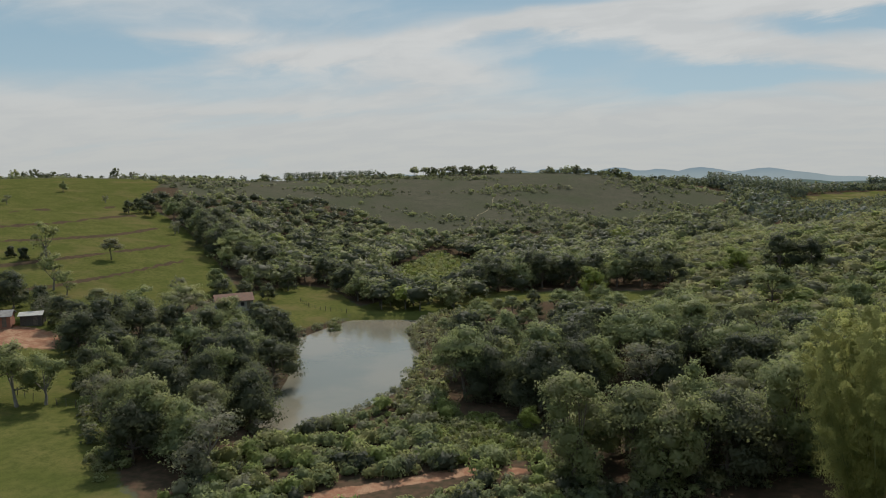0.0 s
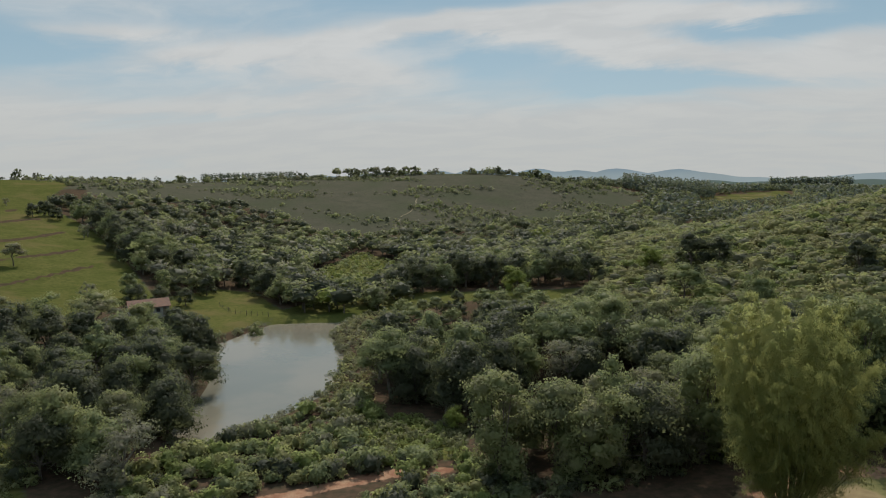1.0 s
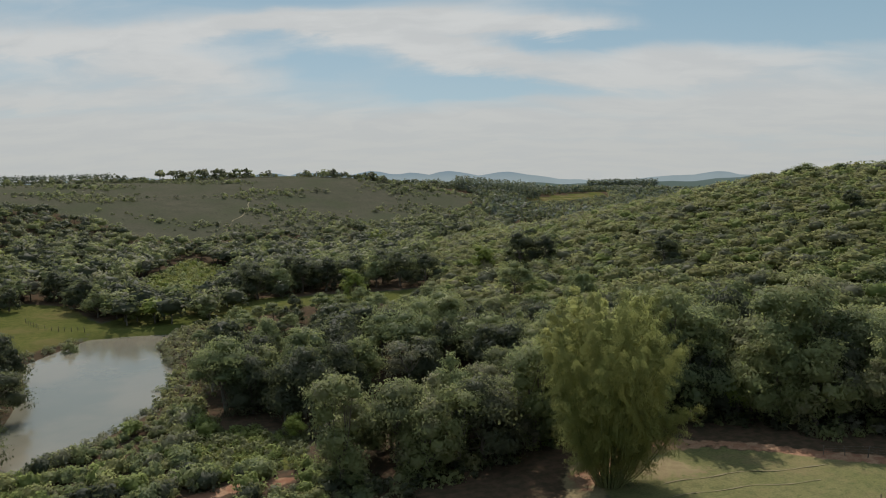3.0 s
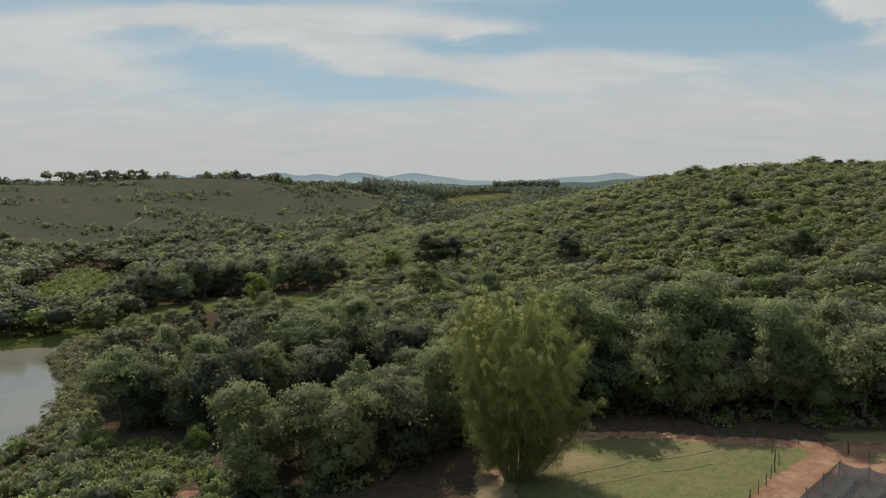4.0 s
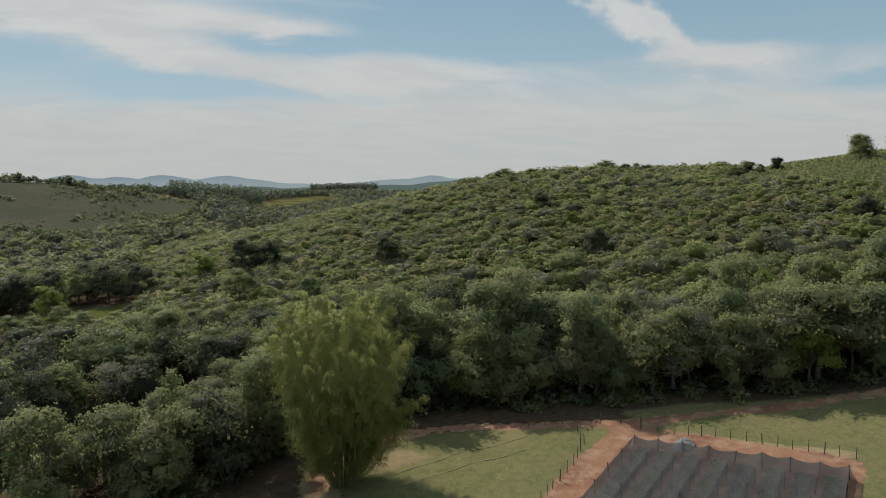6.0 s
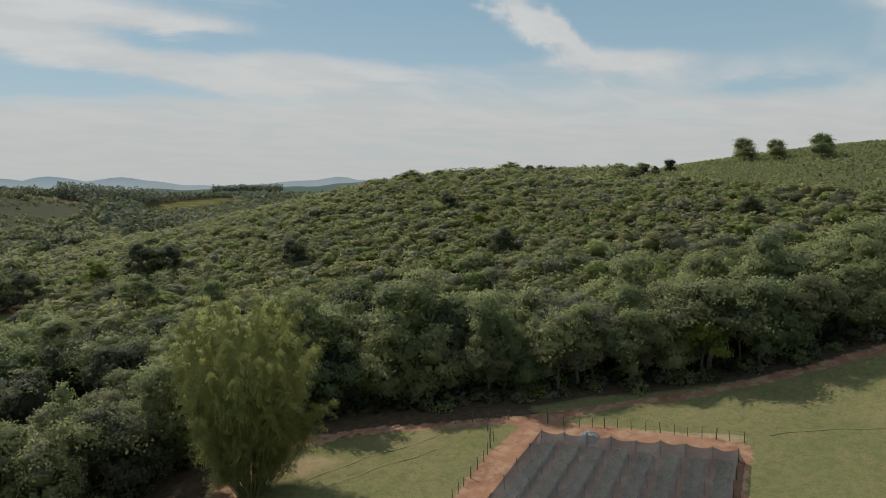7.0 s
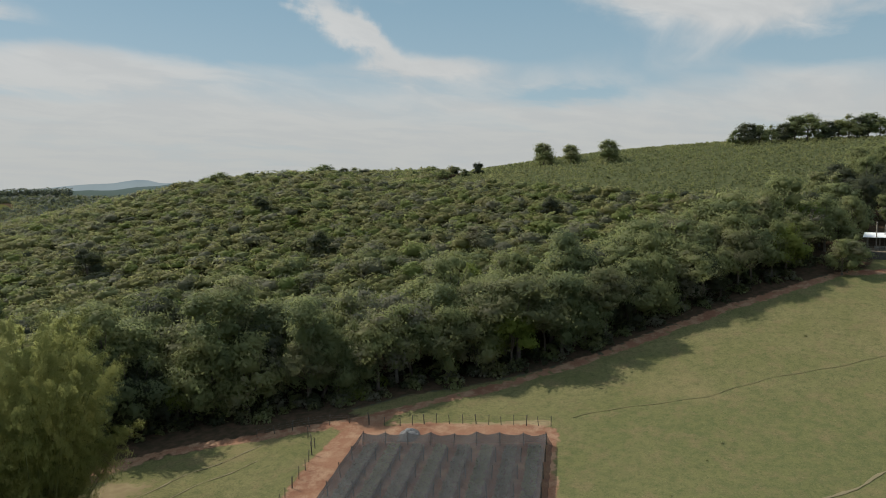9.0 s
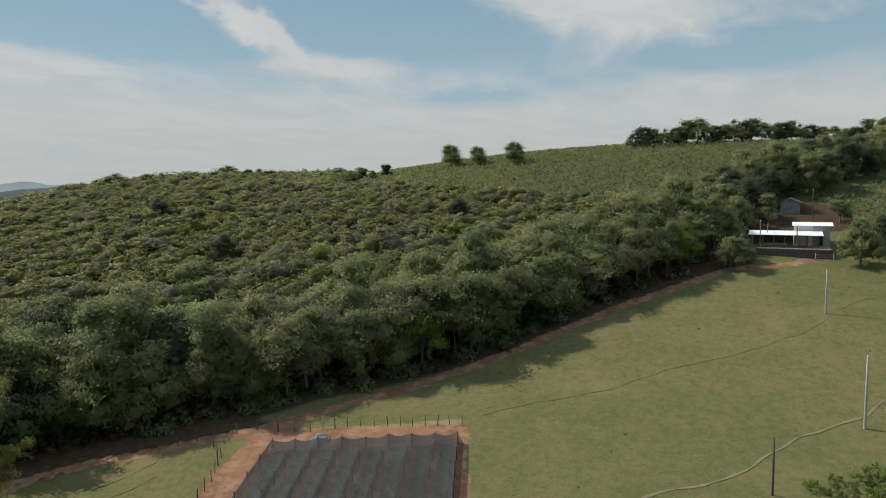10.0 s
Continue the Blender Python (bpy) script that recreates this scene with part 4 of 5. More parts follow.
far_wood("crest_umbrella_trees", tops, rng.uniform(2.4, 4.0, len(tops)), MIXED, pick_mats(len(tops), [2, 6, 0, 1, 0], rng),
         "group of flat-crowned trees at the top of the brown hill", 150, 0.22, tall=1.5, styles=("umbrella",), seed=29, height=0.9)
pts = scatter([(-128, 575), (-60, 600), (-58, 612), (-130, 590)], 2.6, rng)
far_wood("crest_plantation", pts, rng.uniform(1.5, 1.8, len(pts)), [LEAF_TIMBER_HAZED], np.zeros(len(pts), int), "even grey-green block of planted trees on the crest", 70, 0.28, tall=1.8, styles=("column",), seed=30,
         height=3.4, squash=(0.98, 1.04), stem=False)
BUSHLAND = [(-26, 100), (-32, 92), (-34, 80), (-20, 70), (0, 72), (14, 74), (20, 78), (20, 85), (9, 97), (4, 107), (-2, 125), (-7, 120), (-15, 108)]
pts = scatter(BUSHLAND, 2.2, rng, 0.0, [(GLADE, 0.0)], lambda x, y: (along(x, y, VALLEY_TRACK) > 1.6) & (along(x, y, [(q[0] * 0.965, q[1] * 0.965) for q in VALLEY_TRACK[:3]]) > 2.2))
far_wood("pond_scrub", pts, rng.uniform(0.7, 1.8, len(pts)) * rng.choice([0.7, 1, 1.3], len(pts)), SCRUB, pick_mats(len(pts), [5, 0.6, 3, 1.5, 2], rng),
         "low tangled green bushes near the pond", 420, 0.14, tall=0.6, styles=("shrub", "round"), seed=10, height=1.3, stem=False, full=True)
pts = scatter(GLADE, 1.6, rng)
far_wood("glade_weeds", pts, rng.uniform(0.6, 1.25, len(pts)), [LEAF_FRESH, LEAF_OLIVE], pick_mats(len(pts), [2, 3], rng), "rank olive-green weeds in a small glade", 150, 0.2, tall=0.4,
         styles=("shrub",), seed=17, height=0.9, stem=False)
# mostly dark leaves: the clearing's shade is put into their colour
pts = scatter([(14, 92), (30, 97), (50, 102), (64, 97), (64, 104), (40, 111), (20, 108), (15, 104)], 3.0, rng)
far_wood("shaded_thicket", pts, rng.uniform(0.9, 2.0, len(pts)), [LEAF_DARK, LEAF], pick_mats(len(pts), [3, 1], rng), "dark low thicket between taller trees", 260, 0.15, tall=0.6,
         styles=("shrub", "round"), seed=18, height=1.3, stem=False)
for i, az in enumerate(np.arange(43.5, 66.5, 0.85)):
    az, r, kind = az + rng.uniform(-0.5, 0.5), 292 + rng.uniform(-16, 16), ("dome", "bluff", "low", "umbrella", "round")[i % 5]
    plant("", FAR_KINDS[kind], r * math.sin(radians(az)), r * math.cos(radians(az)), i * 77, rng.uniform(0.38, 0.68), wood_label(kind), "taller trees on the hill's ridge", wide=rng.uniform(1.2, 1.7))
far_wood("marsh_bushes", marsh_bushes, rng.uniform(0.6, 1.7, len(marsh_bushes)), [LEAF_LIME, LEAF, LEAF_SCRUB], pick_mats(len(marsh_bushes), [2, 2, 3], rng),
         "light green bushes along the marshy valley floor", 90, 0.24, tall=0.5, styles=("shrub",), seed=19, height=1.1, stem=False)
# undergrowth at the foot of the woods
pts = np.concatenate([scatter([(12, 73), (31, 78.5), (44, 81.5), (57, 82), (60, 86), (44, 88), (29, 87), (13, 82)], 2.2, rng),
                      scatter([(60, 82.5), (68, 80), (73, 73.5), (79.5, 66), (88, 58.5), (95.5, 53.5), (100, 47), (109.5, 36.8), (118.5, 28.8), (126, 24), (136, 17), (148, 9.5), (160, 0), (165, -8),
                               (168, -5), (152, 14), (138, 23), (122, 33), (112, 42), (100, 57), (90, 64), (82, 72), (75, 80), (66, 88)], 2.4, rng),
                      np.array([(x * k, y * k) for x, y in spot for k in (1.0 + rng.uniform(-0.004, 0.03, 4))]) + rng.normal(0, 0.9, (4 * len(spot), 2)),
                      scatter([(-43, 82), (-51, 97), (-66, 124), (-80, 146), (-76, 147), (-62, 125), (-47, 98), (-40, 84)], 2.8, rng)])
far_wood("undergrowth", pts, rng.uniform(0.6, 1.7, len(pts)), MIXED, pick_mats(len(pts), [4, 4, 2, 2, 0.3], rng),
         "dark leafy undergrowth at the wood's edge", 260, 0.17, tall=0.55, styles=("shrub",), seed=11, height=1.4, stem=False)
# reeds and grey brush on the shore
shore = np.array([(ax + (bx - ax) * u, ay + (by - ay) * u) for (ax, ay), (bx, by) in zip(POND, POND[1:] + POND[:1]) for u in np.arange(0, 1, 0.05)])
keep = (shore[:, 1] < 187)
shore = shore[keep] + rng.normal(0, 0.9, (keep.sum(), 2))
far_wood("shore_brush", shore, rng.uniform(0.5, 1.3, len(shore)), [LEAF_GREY, LEAF_OLIVE], pick_mats(len(shore), [3, 2], rng),
         "greyish brush and reeds on the pond's shore", 260, 0.13, tall=0.6, styles=("shrub",), seed=12, height=1.6, stem=False)
# far side of the crop field
WOOD_LINE = [(298, 20), (314, -5), (331, -27), (350, -52), (372, -84)]
line = np.array([(ax + (bx - ax) * u, ay + (by - ay) * u) for (ax, ay), (bx, by) in zip(WOOD_LINE, WOOD_LINE[1:]) for u in (0, 0.17, 0.33, 0.5, 0.67, 0.83)])
for i, (x, y) in enumerate(line):
    kind = ("bluff", "dome", "bluff", "round", "dome", "bluff", "umbrella")[i % 7]
    plant("", FAR_KINDS[kind], x, y, i * 51, rng.uniform(0.65, 1.15), wood_label(kind), "trees beyond the crop field", wide=rng.uniform(1.15, 1.5))
for x, y, s in ((268.5, 87.7, 0.98), (266.3, 76, 0.8), (264, 60.9, 0.92)):
    plant("", KINDS["bluff"], x, y, x * 7, s, "round dark green tree standing alone in the crop field", "three field trees", wide=1.35)
BAND = [(203, -14), (212, -6), (262, -50), (300, -86), (286, -96), (250, -66), (218, -34), (206, -22)]
plant_wood(BAND, 7.5, "tall trees behind the farm buildings", dict(dome=3, bluff=3, umbrella=2, tall=2), 1.0, 1.35, np.random.default_rng(35))
for kind, x, y, s in (("bluff", 163, -34.5, 1.15), ("dark", 172, -41, 1.0), ("bluff", 158.5, -9.5, 0.8), ("round", 164.5, -12.5, 0.7), ("bluff", 181, -12, 1.1), ("round", 174, -9.5, 1.0), ("bluff", 189, -10, 1.2), ("dark", 184, -5, 1.2),
                      ("umbrella", 176, -3, 1.1), ("round", 197, -9, 1.2), ("bluff", 203, -6, 1.1), ("round", 193, -36, 0.8), ("olive", 160, -10.5, 0.75), ("dark", 178, -44, 0.8), ("dark", 204, -21, 1.2), ("dark", 196, -15, 1.2), ("tall", 191, -20, 0.7),
                      ("round", 187, -13, 1.05), ("dark", 209, -19, 1.2)):
    plant("", FAR_KINDS[kind], x, y, x * 3, s, wood_label(kind), "trees round the farm buildings")
# rows of young crop bushes
rows = [(x, y) for k, x in enumerate(np.arange(200, 352, 2.4)) for y in np.arange(-110, 240, 1.7)]
rows = np.array(rows) + rng.normal(0, 0.25, (len(rows), 2))
a = radians(-20)
rows = np.stack([300 + (rows[:, 0] - 300) * math.cos(a) - rows[:, 1] * math.sin(a), (rows[:, 0] - 300) * math.sin(a) + rows[:, 1] * math.cos(a)], 1)
rows = rows[(inside(rows[:, 0], rows[:, 1], CROP) > 1) & (inside(rows[:, 0], rows[:, 1], BAND) < -2) & (rng.uniform(0, 1, len(rows)) < 0.9)]
far_wood("crop_rows", rows, rng.uniform(0.55, 0.95, len(rows)), [LEAF_OLIVE, LEAF_SCRUB], pick_mats(len(rows), [3, 4], rng),
         "rows of low green crop bushes on the upper field", 16, 0.5, tall=0.5, styles=("shrub",), seed=13, height=1.4, stem=False)
PLAIN = [(190, 400), (230, 360), (300, 300), (330, 210), (420, 260), (700, 420), (790, 640), (640, 800), (420, 960), (180, 1000), (200, 760), (235, 560), (185, 470)]
pts = scatter(PLAIN, 9.5, rng, 0.0, [(FAR_FIELD, 3.0), ([(235, 480), (275, 450), (430, 620), (470, 735), (341, 590), (268, 552)], 0.0)])
far_wood("plain_wood", pts, rng.uniform(3.5, 6.5, len(pts)), [LEAF_TIMBER_HAZED, LEAF_DARK], pick_mats(len(pts), [3, 2], rng), "dark woodland over the plain beyond the hills", 70, 0.25,
         tall=0.7, styles=("umbrella", "round"), seed=15, height=1.1, stem=False)
pts = scatter([(235, 480), (275, 450), (430, 620), (470, 735), (405, 634), (341, 583), (268, 550)], 6.0, rng)
far_wood("plain_bushes", pts, rng.uniform(2.0, 3.2, len(pts)), [LEAF_TIMBER_HAZED, LEAF_DARK, LEAF], pick_mats(len(pts), [2, 2, 2], rng), "low dark bushes below a pale far field", 70, 0.25,
         tall=0.5, styles=("umbrella", "round"), seed=25, height=1.1, stem=False)
BANK = [(-4, 189), (8, 193), (3, 170), (2, 140), (0, 116), (-9, 110), (-8, 126), (-5, 151), (-9, 173)]
pts = scatter(BANK, 1.9, rng)
far_wood("bank_reeds", pts, rng.uniform(0.6, 1.3, len(pts)), [LEAF_OLIVE, LEAF_SCRUB, LEAF_GREY], pick_mats(len(pts), [4, 3, 1], rng), "olive reeds and low bushes on the pond's bank", 120, 0.2,
         tall=0.5, styles=("shrub",), seed=16, height=1.4, stem=False)
# planted blocks of tall timber on the plain
for name, poly, gap, sz, label in (
        ("timber_plantation", [(515, 857), (588, 806), (610, 832), (530, 888)], 4.6, 4.4, "even dark block of tall planted timber"),
        ("low_plantation", [(225, 610), (295, 570), (330, 650), (262, 690)], 6.5, 3.2, "dark block of planted timber by a pale field")):
    pts = scatter(poly, gap, rng)
    far_wood(name, pts, rng.uniform(0.85, 1.1, len(pts)) * sz, [LEAF_TIMBER_HAZED], np.zeros(len(pts), int), label, 90, 0.26, tall=2.0, styles=("column",), seed=14,
             height=3.6, squash=(0.95, 1.05))


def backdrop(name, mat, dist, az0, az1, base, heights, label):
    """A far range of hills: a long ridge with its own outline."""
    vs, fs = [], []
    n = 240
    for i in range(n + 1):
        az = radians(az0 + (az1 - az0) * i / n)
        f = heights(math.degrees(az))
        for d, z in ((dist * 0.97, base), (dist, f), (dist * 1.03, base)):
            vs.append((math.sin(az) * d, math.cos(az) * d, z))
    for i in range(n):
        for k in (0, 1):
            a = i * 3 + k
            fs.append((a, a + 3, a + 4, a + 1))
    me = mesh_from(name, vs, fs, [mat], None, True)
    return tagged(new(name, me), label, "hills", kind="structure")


# summits of the far range: azimuth, rise in degrees, half width
SUMMITS = [(-5, 0.6, 6.0), (1.5, 0.75, 4.0), (5.7, 0.9, 2.5), (8.4, 0.96, 1.6), (10.5, 1.02, 1.6), (13.8, 0.93, 2.6), (17, 0.72, 2.5), (20, 0.84, 2.5), (24.5, 0.69, 2.5), (37.6, 0.4, 2.5),
           (40.5, 0.71, 2.2), (44, 0.45, 3.0)]


def range_far(az):
    top = max(r * math.exp(-((az - a) / h) ** 2) for a, r, h in SUMMITS)
    return 34 + 4300 * math.tan(radians(-0.6 + (0.22 if az < 27 else 0.22 * math.exp(-((az - 27) / 3) ** 2)) + 0.8 * top + 0.025 * math.sin(az * 2.3 + 1) + 0.015 * math.sin(az * 6.1)))


def range_near(az):
    return 34 + 1900 * math.tan(radians(-0.80 + 0.05 * math.sin(az * 0.7 + 2) + 0.05 * math.sin(az * 1.9) + 0.02 * math.sin(az * 7) + 0.5 * math.exp(-((az - 45) / 5) ** 2)))


# both ranges are unlit: their haze is painted into the emission colour
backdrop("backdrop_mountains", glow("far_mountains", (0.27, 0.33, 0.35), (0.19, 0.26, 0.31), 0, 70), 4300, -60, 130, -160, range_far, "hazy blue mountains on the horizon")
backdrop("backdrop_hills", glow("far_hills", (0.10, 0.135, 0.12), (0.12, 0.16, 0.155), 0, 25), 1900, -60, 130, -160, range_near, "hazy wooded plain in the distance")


# ---- things ----
def part(name, bm, mat, parent=None, label=""):
    me = bpy.data.meshes.new(name)
    bm.to_mesh(me)
    bm.free()
    me.materials.append(mat)
    ob = new(name, me)
    ob.parent = parent
    return tagged(ob, label)


def piece(name, verts, faces, mat, parent=None, label="", shade=False):
    ob = new(name, mesh_from(name, verts, faces, [mat], None, shade))
    ob.parent = parent
    return tagged(ob, label)


def thing(name, x, y, turn, label, category, group="", z=None):
    ob = new(name)
    ob.empty_display_size = 0.5
    ob.matrix_world = pose(x, y, float(level(x, y)) if z is None else z, 0, 0, turn)
    return tagged(ob, label, category, group)


def box(bm, x0, y0, z0, x1, y1, z1, bevel=0.0):
    m = Matrix.Translation(((x0 + x1) / 2, (y0 + y1) / 2, (z0 + z1) / 2)) @ Matrix.Diagonal((x1 - x0, y1 - y0, z1 - z0, 1))
    r = bmesh.ops.create_cube(bm, size=1, matrix=m)
    if bevel:
        bmesh.ops.bevel(bm, geom=list({e for v in r["verts"] for e in v.link_edges}), offset=bevel, segments=1, affect="EDGES")
    return bm


def boxed(name, x0, y0, z0, x1, y1, z1, mat, parent, label="", bevel=0.02):
    return part(name, box(bmesh.new(), x0, y0, z0, x1, y1, z1, bevel), mat, parent, label)


def bamboo():
    """A big clump of bamboo: culms that rise close together and arch outward, each with a feathery plume that nods at its tip."""
    rng = np.random.default_rng(77)
    x, y = 44.8, 69.3
    root = thing("bamboo_clump", x, y, 0, "large feathery yellow-green bamboo clump on bare red earth", "bamboo")
    cane = plain("bamboo_cane", (0.2, 0.21, 0.08), (0.14, 0.13, 0.05), 3)
    pts, nrm = [], []
    s = np.linspace(0, 1, 10)
    for i in range(104):
        a, u = i * 2.39996 + rng.normal(0, 0.15), math.sqrt((i + 0.5) / 104)
        base = np.array([math.cos(a) * 1.5 * u, math.sin(a) * 1.5 * u, -0.3])
        tall, lean = rng.uniform(21.5, 26.0) * (1 - 0.22 * u ** 3), rng.uniform(4.8, 7.4) * (0.12 + 0.98 * u)
        if i % 7 == 3:
            tall, lean = tall * rng.uniform(0.6, 0.75), lean * 1.05
        if i > 99:
            a, tall, lean = radians(-35) + rng.normal(0, 0.2), rng.uniform(10, 12.5), rng.uniform(6.5, 8.5)
        d = np.array([math.cos(a), math.sin(a), 0])
        nod = rng.uniform(0.5, 1.7)
        path = base + np.outer(lean * (1.25 * s ** 0.8 - 0.35 * s ** 2) + nod * s ** 6, d) + np.outer(s * tall - (0.08 * tall * (lean / 5) + nod * 0.6) * s ** 5, (0, 0, 1))
        v, f = tube(path, 0.07 * (1 - 0.85 * s), 5)
        piece("culm", v, f, cane, root, shade=True)
        for j in range(30):
            t = min(1.0, 0.13 + 0.88 * rng.uniform(0.0, 1.0) ** 0.75)
            c = np.array([np.interp(t, s, path[:, k]) for k in range(3)])
            reach = (0.75 + 1.5 * math.sin(min(1, 0.12 + t * 0.88) * math.pi) ** 0.8) * rng.uniform(0.5, 1.3)
            b = a + rng.normal(0, 1.1)
            out = np.array([math.cos(b), math.sin(b), 0.35])
            k = 84
            q = rng.uniform(0.0, 1, k)
            pts.append(c + np.outer(q * reach, out) + np.outer(-0.6 * reach * q ** 2, (0, 0, 1)) + rng.normal(0, 0.17, (k, 3)))
            body = c - (0, 0, tall * 0.55)
            nrm.append(np.tile(unit(body * (1, 1, 0.55)) * 1.2 + out * 0.5, (k, 1)) + rng.normal(0, 0.2, (k, 3)))
    pts, nrm = np.concatenate(pts), np.concatenate(nrm)
    v, way_v = sprays(pts, nrm, 0.082, rng, 1.6, 2.8)
    leaves = new("foliage", mesh_from("foliage", v, np.arange(len(v)).reshape(-1, 3), [BAMBOO_LEAF], None, True, way_v))
    leaves.parent = root
    tagged(leaves, "fine drooping yellow-green leaves")


bamboo()


# shade house: local x along the far edge, local y towards the wood
NET_AT, NET_WIDE, NET_DEEP = (83.1, 26.7), 23.6, 26.2
NET_U, NET_V = Vector((-0.36, 0.933)), Vector((-0.965, -0.262))


def net_place(u, v):
    return NET_AT[0] + NET_U.x * u + NET_V.x * v, NET_AT[1] + NET_U.y * u + NET_V.y * v


def shade_house():
    root = new("shade_house")
    tagged(root, "low nursery tent of dark shade netting on wooden posts", "shade house")
    cols, rows, step_u, step_v = 9, 7, NET_WIDE / 8, NET_DEEP / 6
    rng = np.random.default_rng(3)
    lift = {(i, j): 1.72 + rng.uniform(-0.16, 0.13) for i in range(cols) for j in range(rows)}

    def top(u, v):
        i, j = min(int(u / step_u), cols - 2), min(int(v / step_v), rows - 2)
        a, b = u / step_u - i, v / step_v - j
        h = (lift[i, j] * (1 - a) + lift[i + 1, j] * a) * (1 - b) + (lift[i, j + 1] * (1 - a) + lift[i + 1, j + 1] * a) * b
        return h - 0.34 * (4 * a * (1 - a)) * (0.55 + 0.45 * (2 * b - 1) ** 2) - 0.08 * 4 * b * (1 - b) + 0.03 * math.sin(u * 3.1 + v * 2.3)

    nu, nv = 64, 60
    vs, fs = [], []
    for j in range(nv + 1):
        for i in range(nu + 1):
            u, v = NET_WIDE * i / nu, NET_DEEP * j / nv
            x, y = net_place(u, v)
            vs.append((x, y, float(land(x, y)) + top(u, v)))
    for j in range(nv):
        for i in range(nu):
            a = j * (nu + 1) + i
            fs.append((a, a + 1, a + nu + 2, a + nu + 1))
    piece("roof_netting", vs, fs, NET, root, "sagging dark grey shade cloth", True)
    for name, run in (("side_netting", [(NET_WIDE * i / nu, 0, 0, -1) for i in range(nu + 1)]), ("side_netting", [(0, NET_DEEP * i / nu, -1, 0) for i in range(nu + 1)]),
                      ("side_netting", [(NET_WIDE, NET_DEEP * i / nu, 1, 0) for i in range(nu + 1)])):
        vs, fs = [], []
        for k, (u, v, du, dv) in enumerate(run):
            for q in range(5):
                w0 = q / 4
                flare = 0.7 * w0 ** 1.5 + 0.06 * math.sin(k * 1.3) * w0
                x, y = net_place(u + du * flare, v + dv * flare)
                g = float(level(x, y))
                x1, y1 = net_place(u, v)
                vs.append((x, y, (g + 0.02) * w0 + (float(land(x1, y1)) + top(u, v)) * (1 - w0)))
        for k in range(len(run) - 1):
            for q in range(4):
                a = k * 5 + q
                fs.append((a, a + 5, a + 6, a + 1))
        piece(name, vs, fs, NET, root, "dark netting pegged down to the ground", True)
    for (i, j), h in lift.items():
        x, y = net_place(i * step_u, j * step_v)
        g = float(level(x, y))
        lean = rng.normal(0, 0.05, 2)
        v, f = tube([(x, y, g - 0.3), (x + lean[0], y + lean[1], g + h * 0.6), (x + lean[0] * 2, y + lean[1] * 2, g + h + 0.06)], [0.075, 0.07, 0.065], 7)
        piece("post", v, f, POST, root, shade=True)


shade_house()


def nursery_bed(u0, label):
    """A long raised bed thick with seedlings."""
    rng = np.random.default_rng(int(u0 * 10))
    root = new("nursery_bed")
    tagged(root, label, "seedling bed", "nursery beds under the netting")
    vs, fs, n = [], [], 40
    for k in range(n + 1):
        v = 0.6 + (NET_DEEP - 1.1) * k / n
        for du, h in ((-0.8, 0.0), (-0.76, 0.35), (0.76, 0.35), (0.8, 0.0)):
            x, y = net_place(u0 + du + 0.04 * math.sin(k * 1.7), v)
            vs.append((x, y, float(level(x, y)) + h - (0.1 if h == 0 else 0)))
    for k in range(n):
        for q in range(3):
            a = k * 4 + q
            fs.append((a, a + 1, a + 5, a + 4))
    piece("soil_bank", vs, fs, BED_SOIL, root)
    u, v = u0 + rng.uniform(-0.74, 0.74, 1500), 0.7 + rng.uniform(0, NET_DEEP - 1.4, 1500)
    x, y = NET_AT[0] + NET_U.x * u + NET_V.x * v, NET_AT[1] + NET_U.y * u + NET_V.y * v
    z = level(x, y) + 0.35 + rng.uniform(0.02, 0.3, 1500)
    q, _ = sprays(np.stack([x, y, z], 1), np.tile((0, 0, 1.0), (1500, 1)), 0.24, rng)
    piece("seedling_leaves", q, np.arange(len(q)).reshape(-1, 3), LEAF_GREY if u0 % 2 < 1 else LEAF, root)


for k in range(8):
    nursery_bed(1.48 + k * NET_WIDE / 8, "long nursery bed of dark green seedlings under netting")


def fence(points, gap, label, tall=1.35, wires=4, seed=1, mat=None):
    """Rough posts strung with wire along a line in the plan."""
    rng = np.random.default_rng(seed)
    root = new("fence")
    tagged(root, label, "fence")
    spots = []
    for (ax, ay), (bx, by) in zip(points, points[1:]):
        n = max(1, round(math.hypot(bx - ax, by - ay) / gap))
        spots += [(ax + (bx - ax) * k / n, ay + (by - ay) * k / n) for k in range(n)]
    spots.append(points[-1])
    tops = []
    for k, (x, y) in enumerate(spots):
        g, h, lean = float(level(x, y)), tall * rng.uniform(0.8, 1.2) * (1.12 if k % 4 == 0 else 1), rng.normal(0, 0.09, 2)
        r = 0.075 if k % 4 == 0 else 0.05
        v, f = tube([(x, y, g - 0.3), (x + lean[0] * 0.5, y + lean[1] * 0.5, g + h * 0.5), (x + lean[0], y + lean[1], g + h), (x + lean[0], y + lean[1], g + h + 0.02)],
                    [r, r * 0.95, r * 0.9, 0.01], 7)
        piece("post", v, f, mat or POST, root, shade=True)
        tops.append((x + lean[0] * 0.7, y + lean[1] * 0.7, g, h))
    for k in range(wires):
        q = (k + 1) / (wires + 0.3)
        v, f = tube([(x, y, g + h * q) for x, y, g, h in tops], [0.006] * len(tops), 3)
        piece("wire", v, f, WIRE, root)
    return root


PASTURE_FENCE = [(-72, 116), (-68, 113.5), (-63.5, 112.5), (-58, 110.5), (-54, 108)]
fence([(80.6, 51.5), (81.9, 47.3), (84.6, 43.1), (86.1, 37.7), (87.1, 32.6), (88.4, 27.8)], 1.9, "row of weathered wooden fence posts with wire by the netting", seed=2)
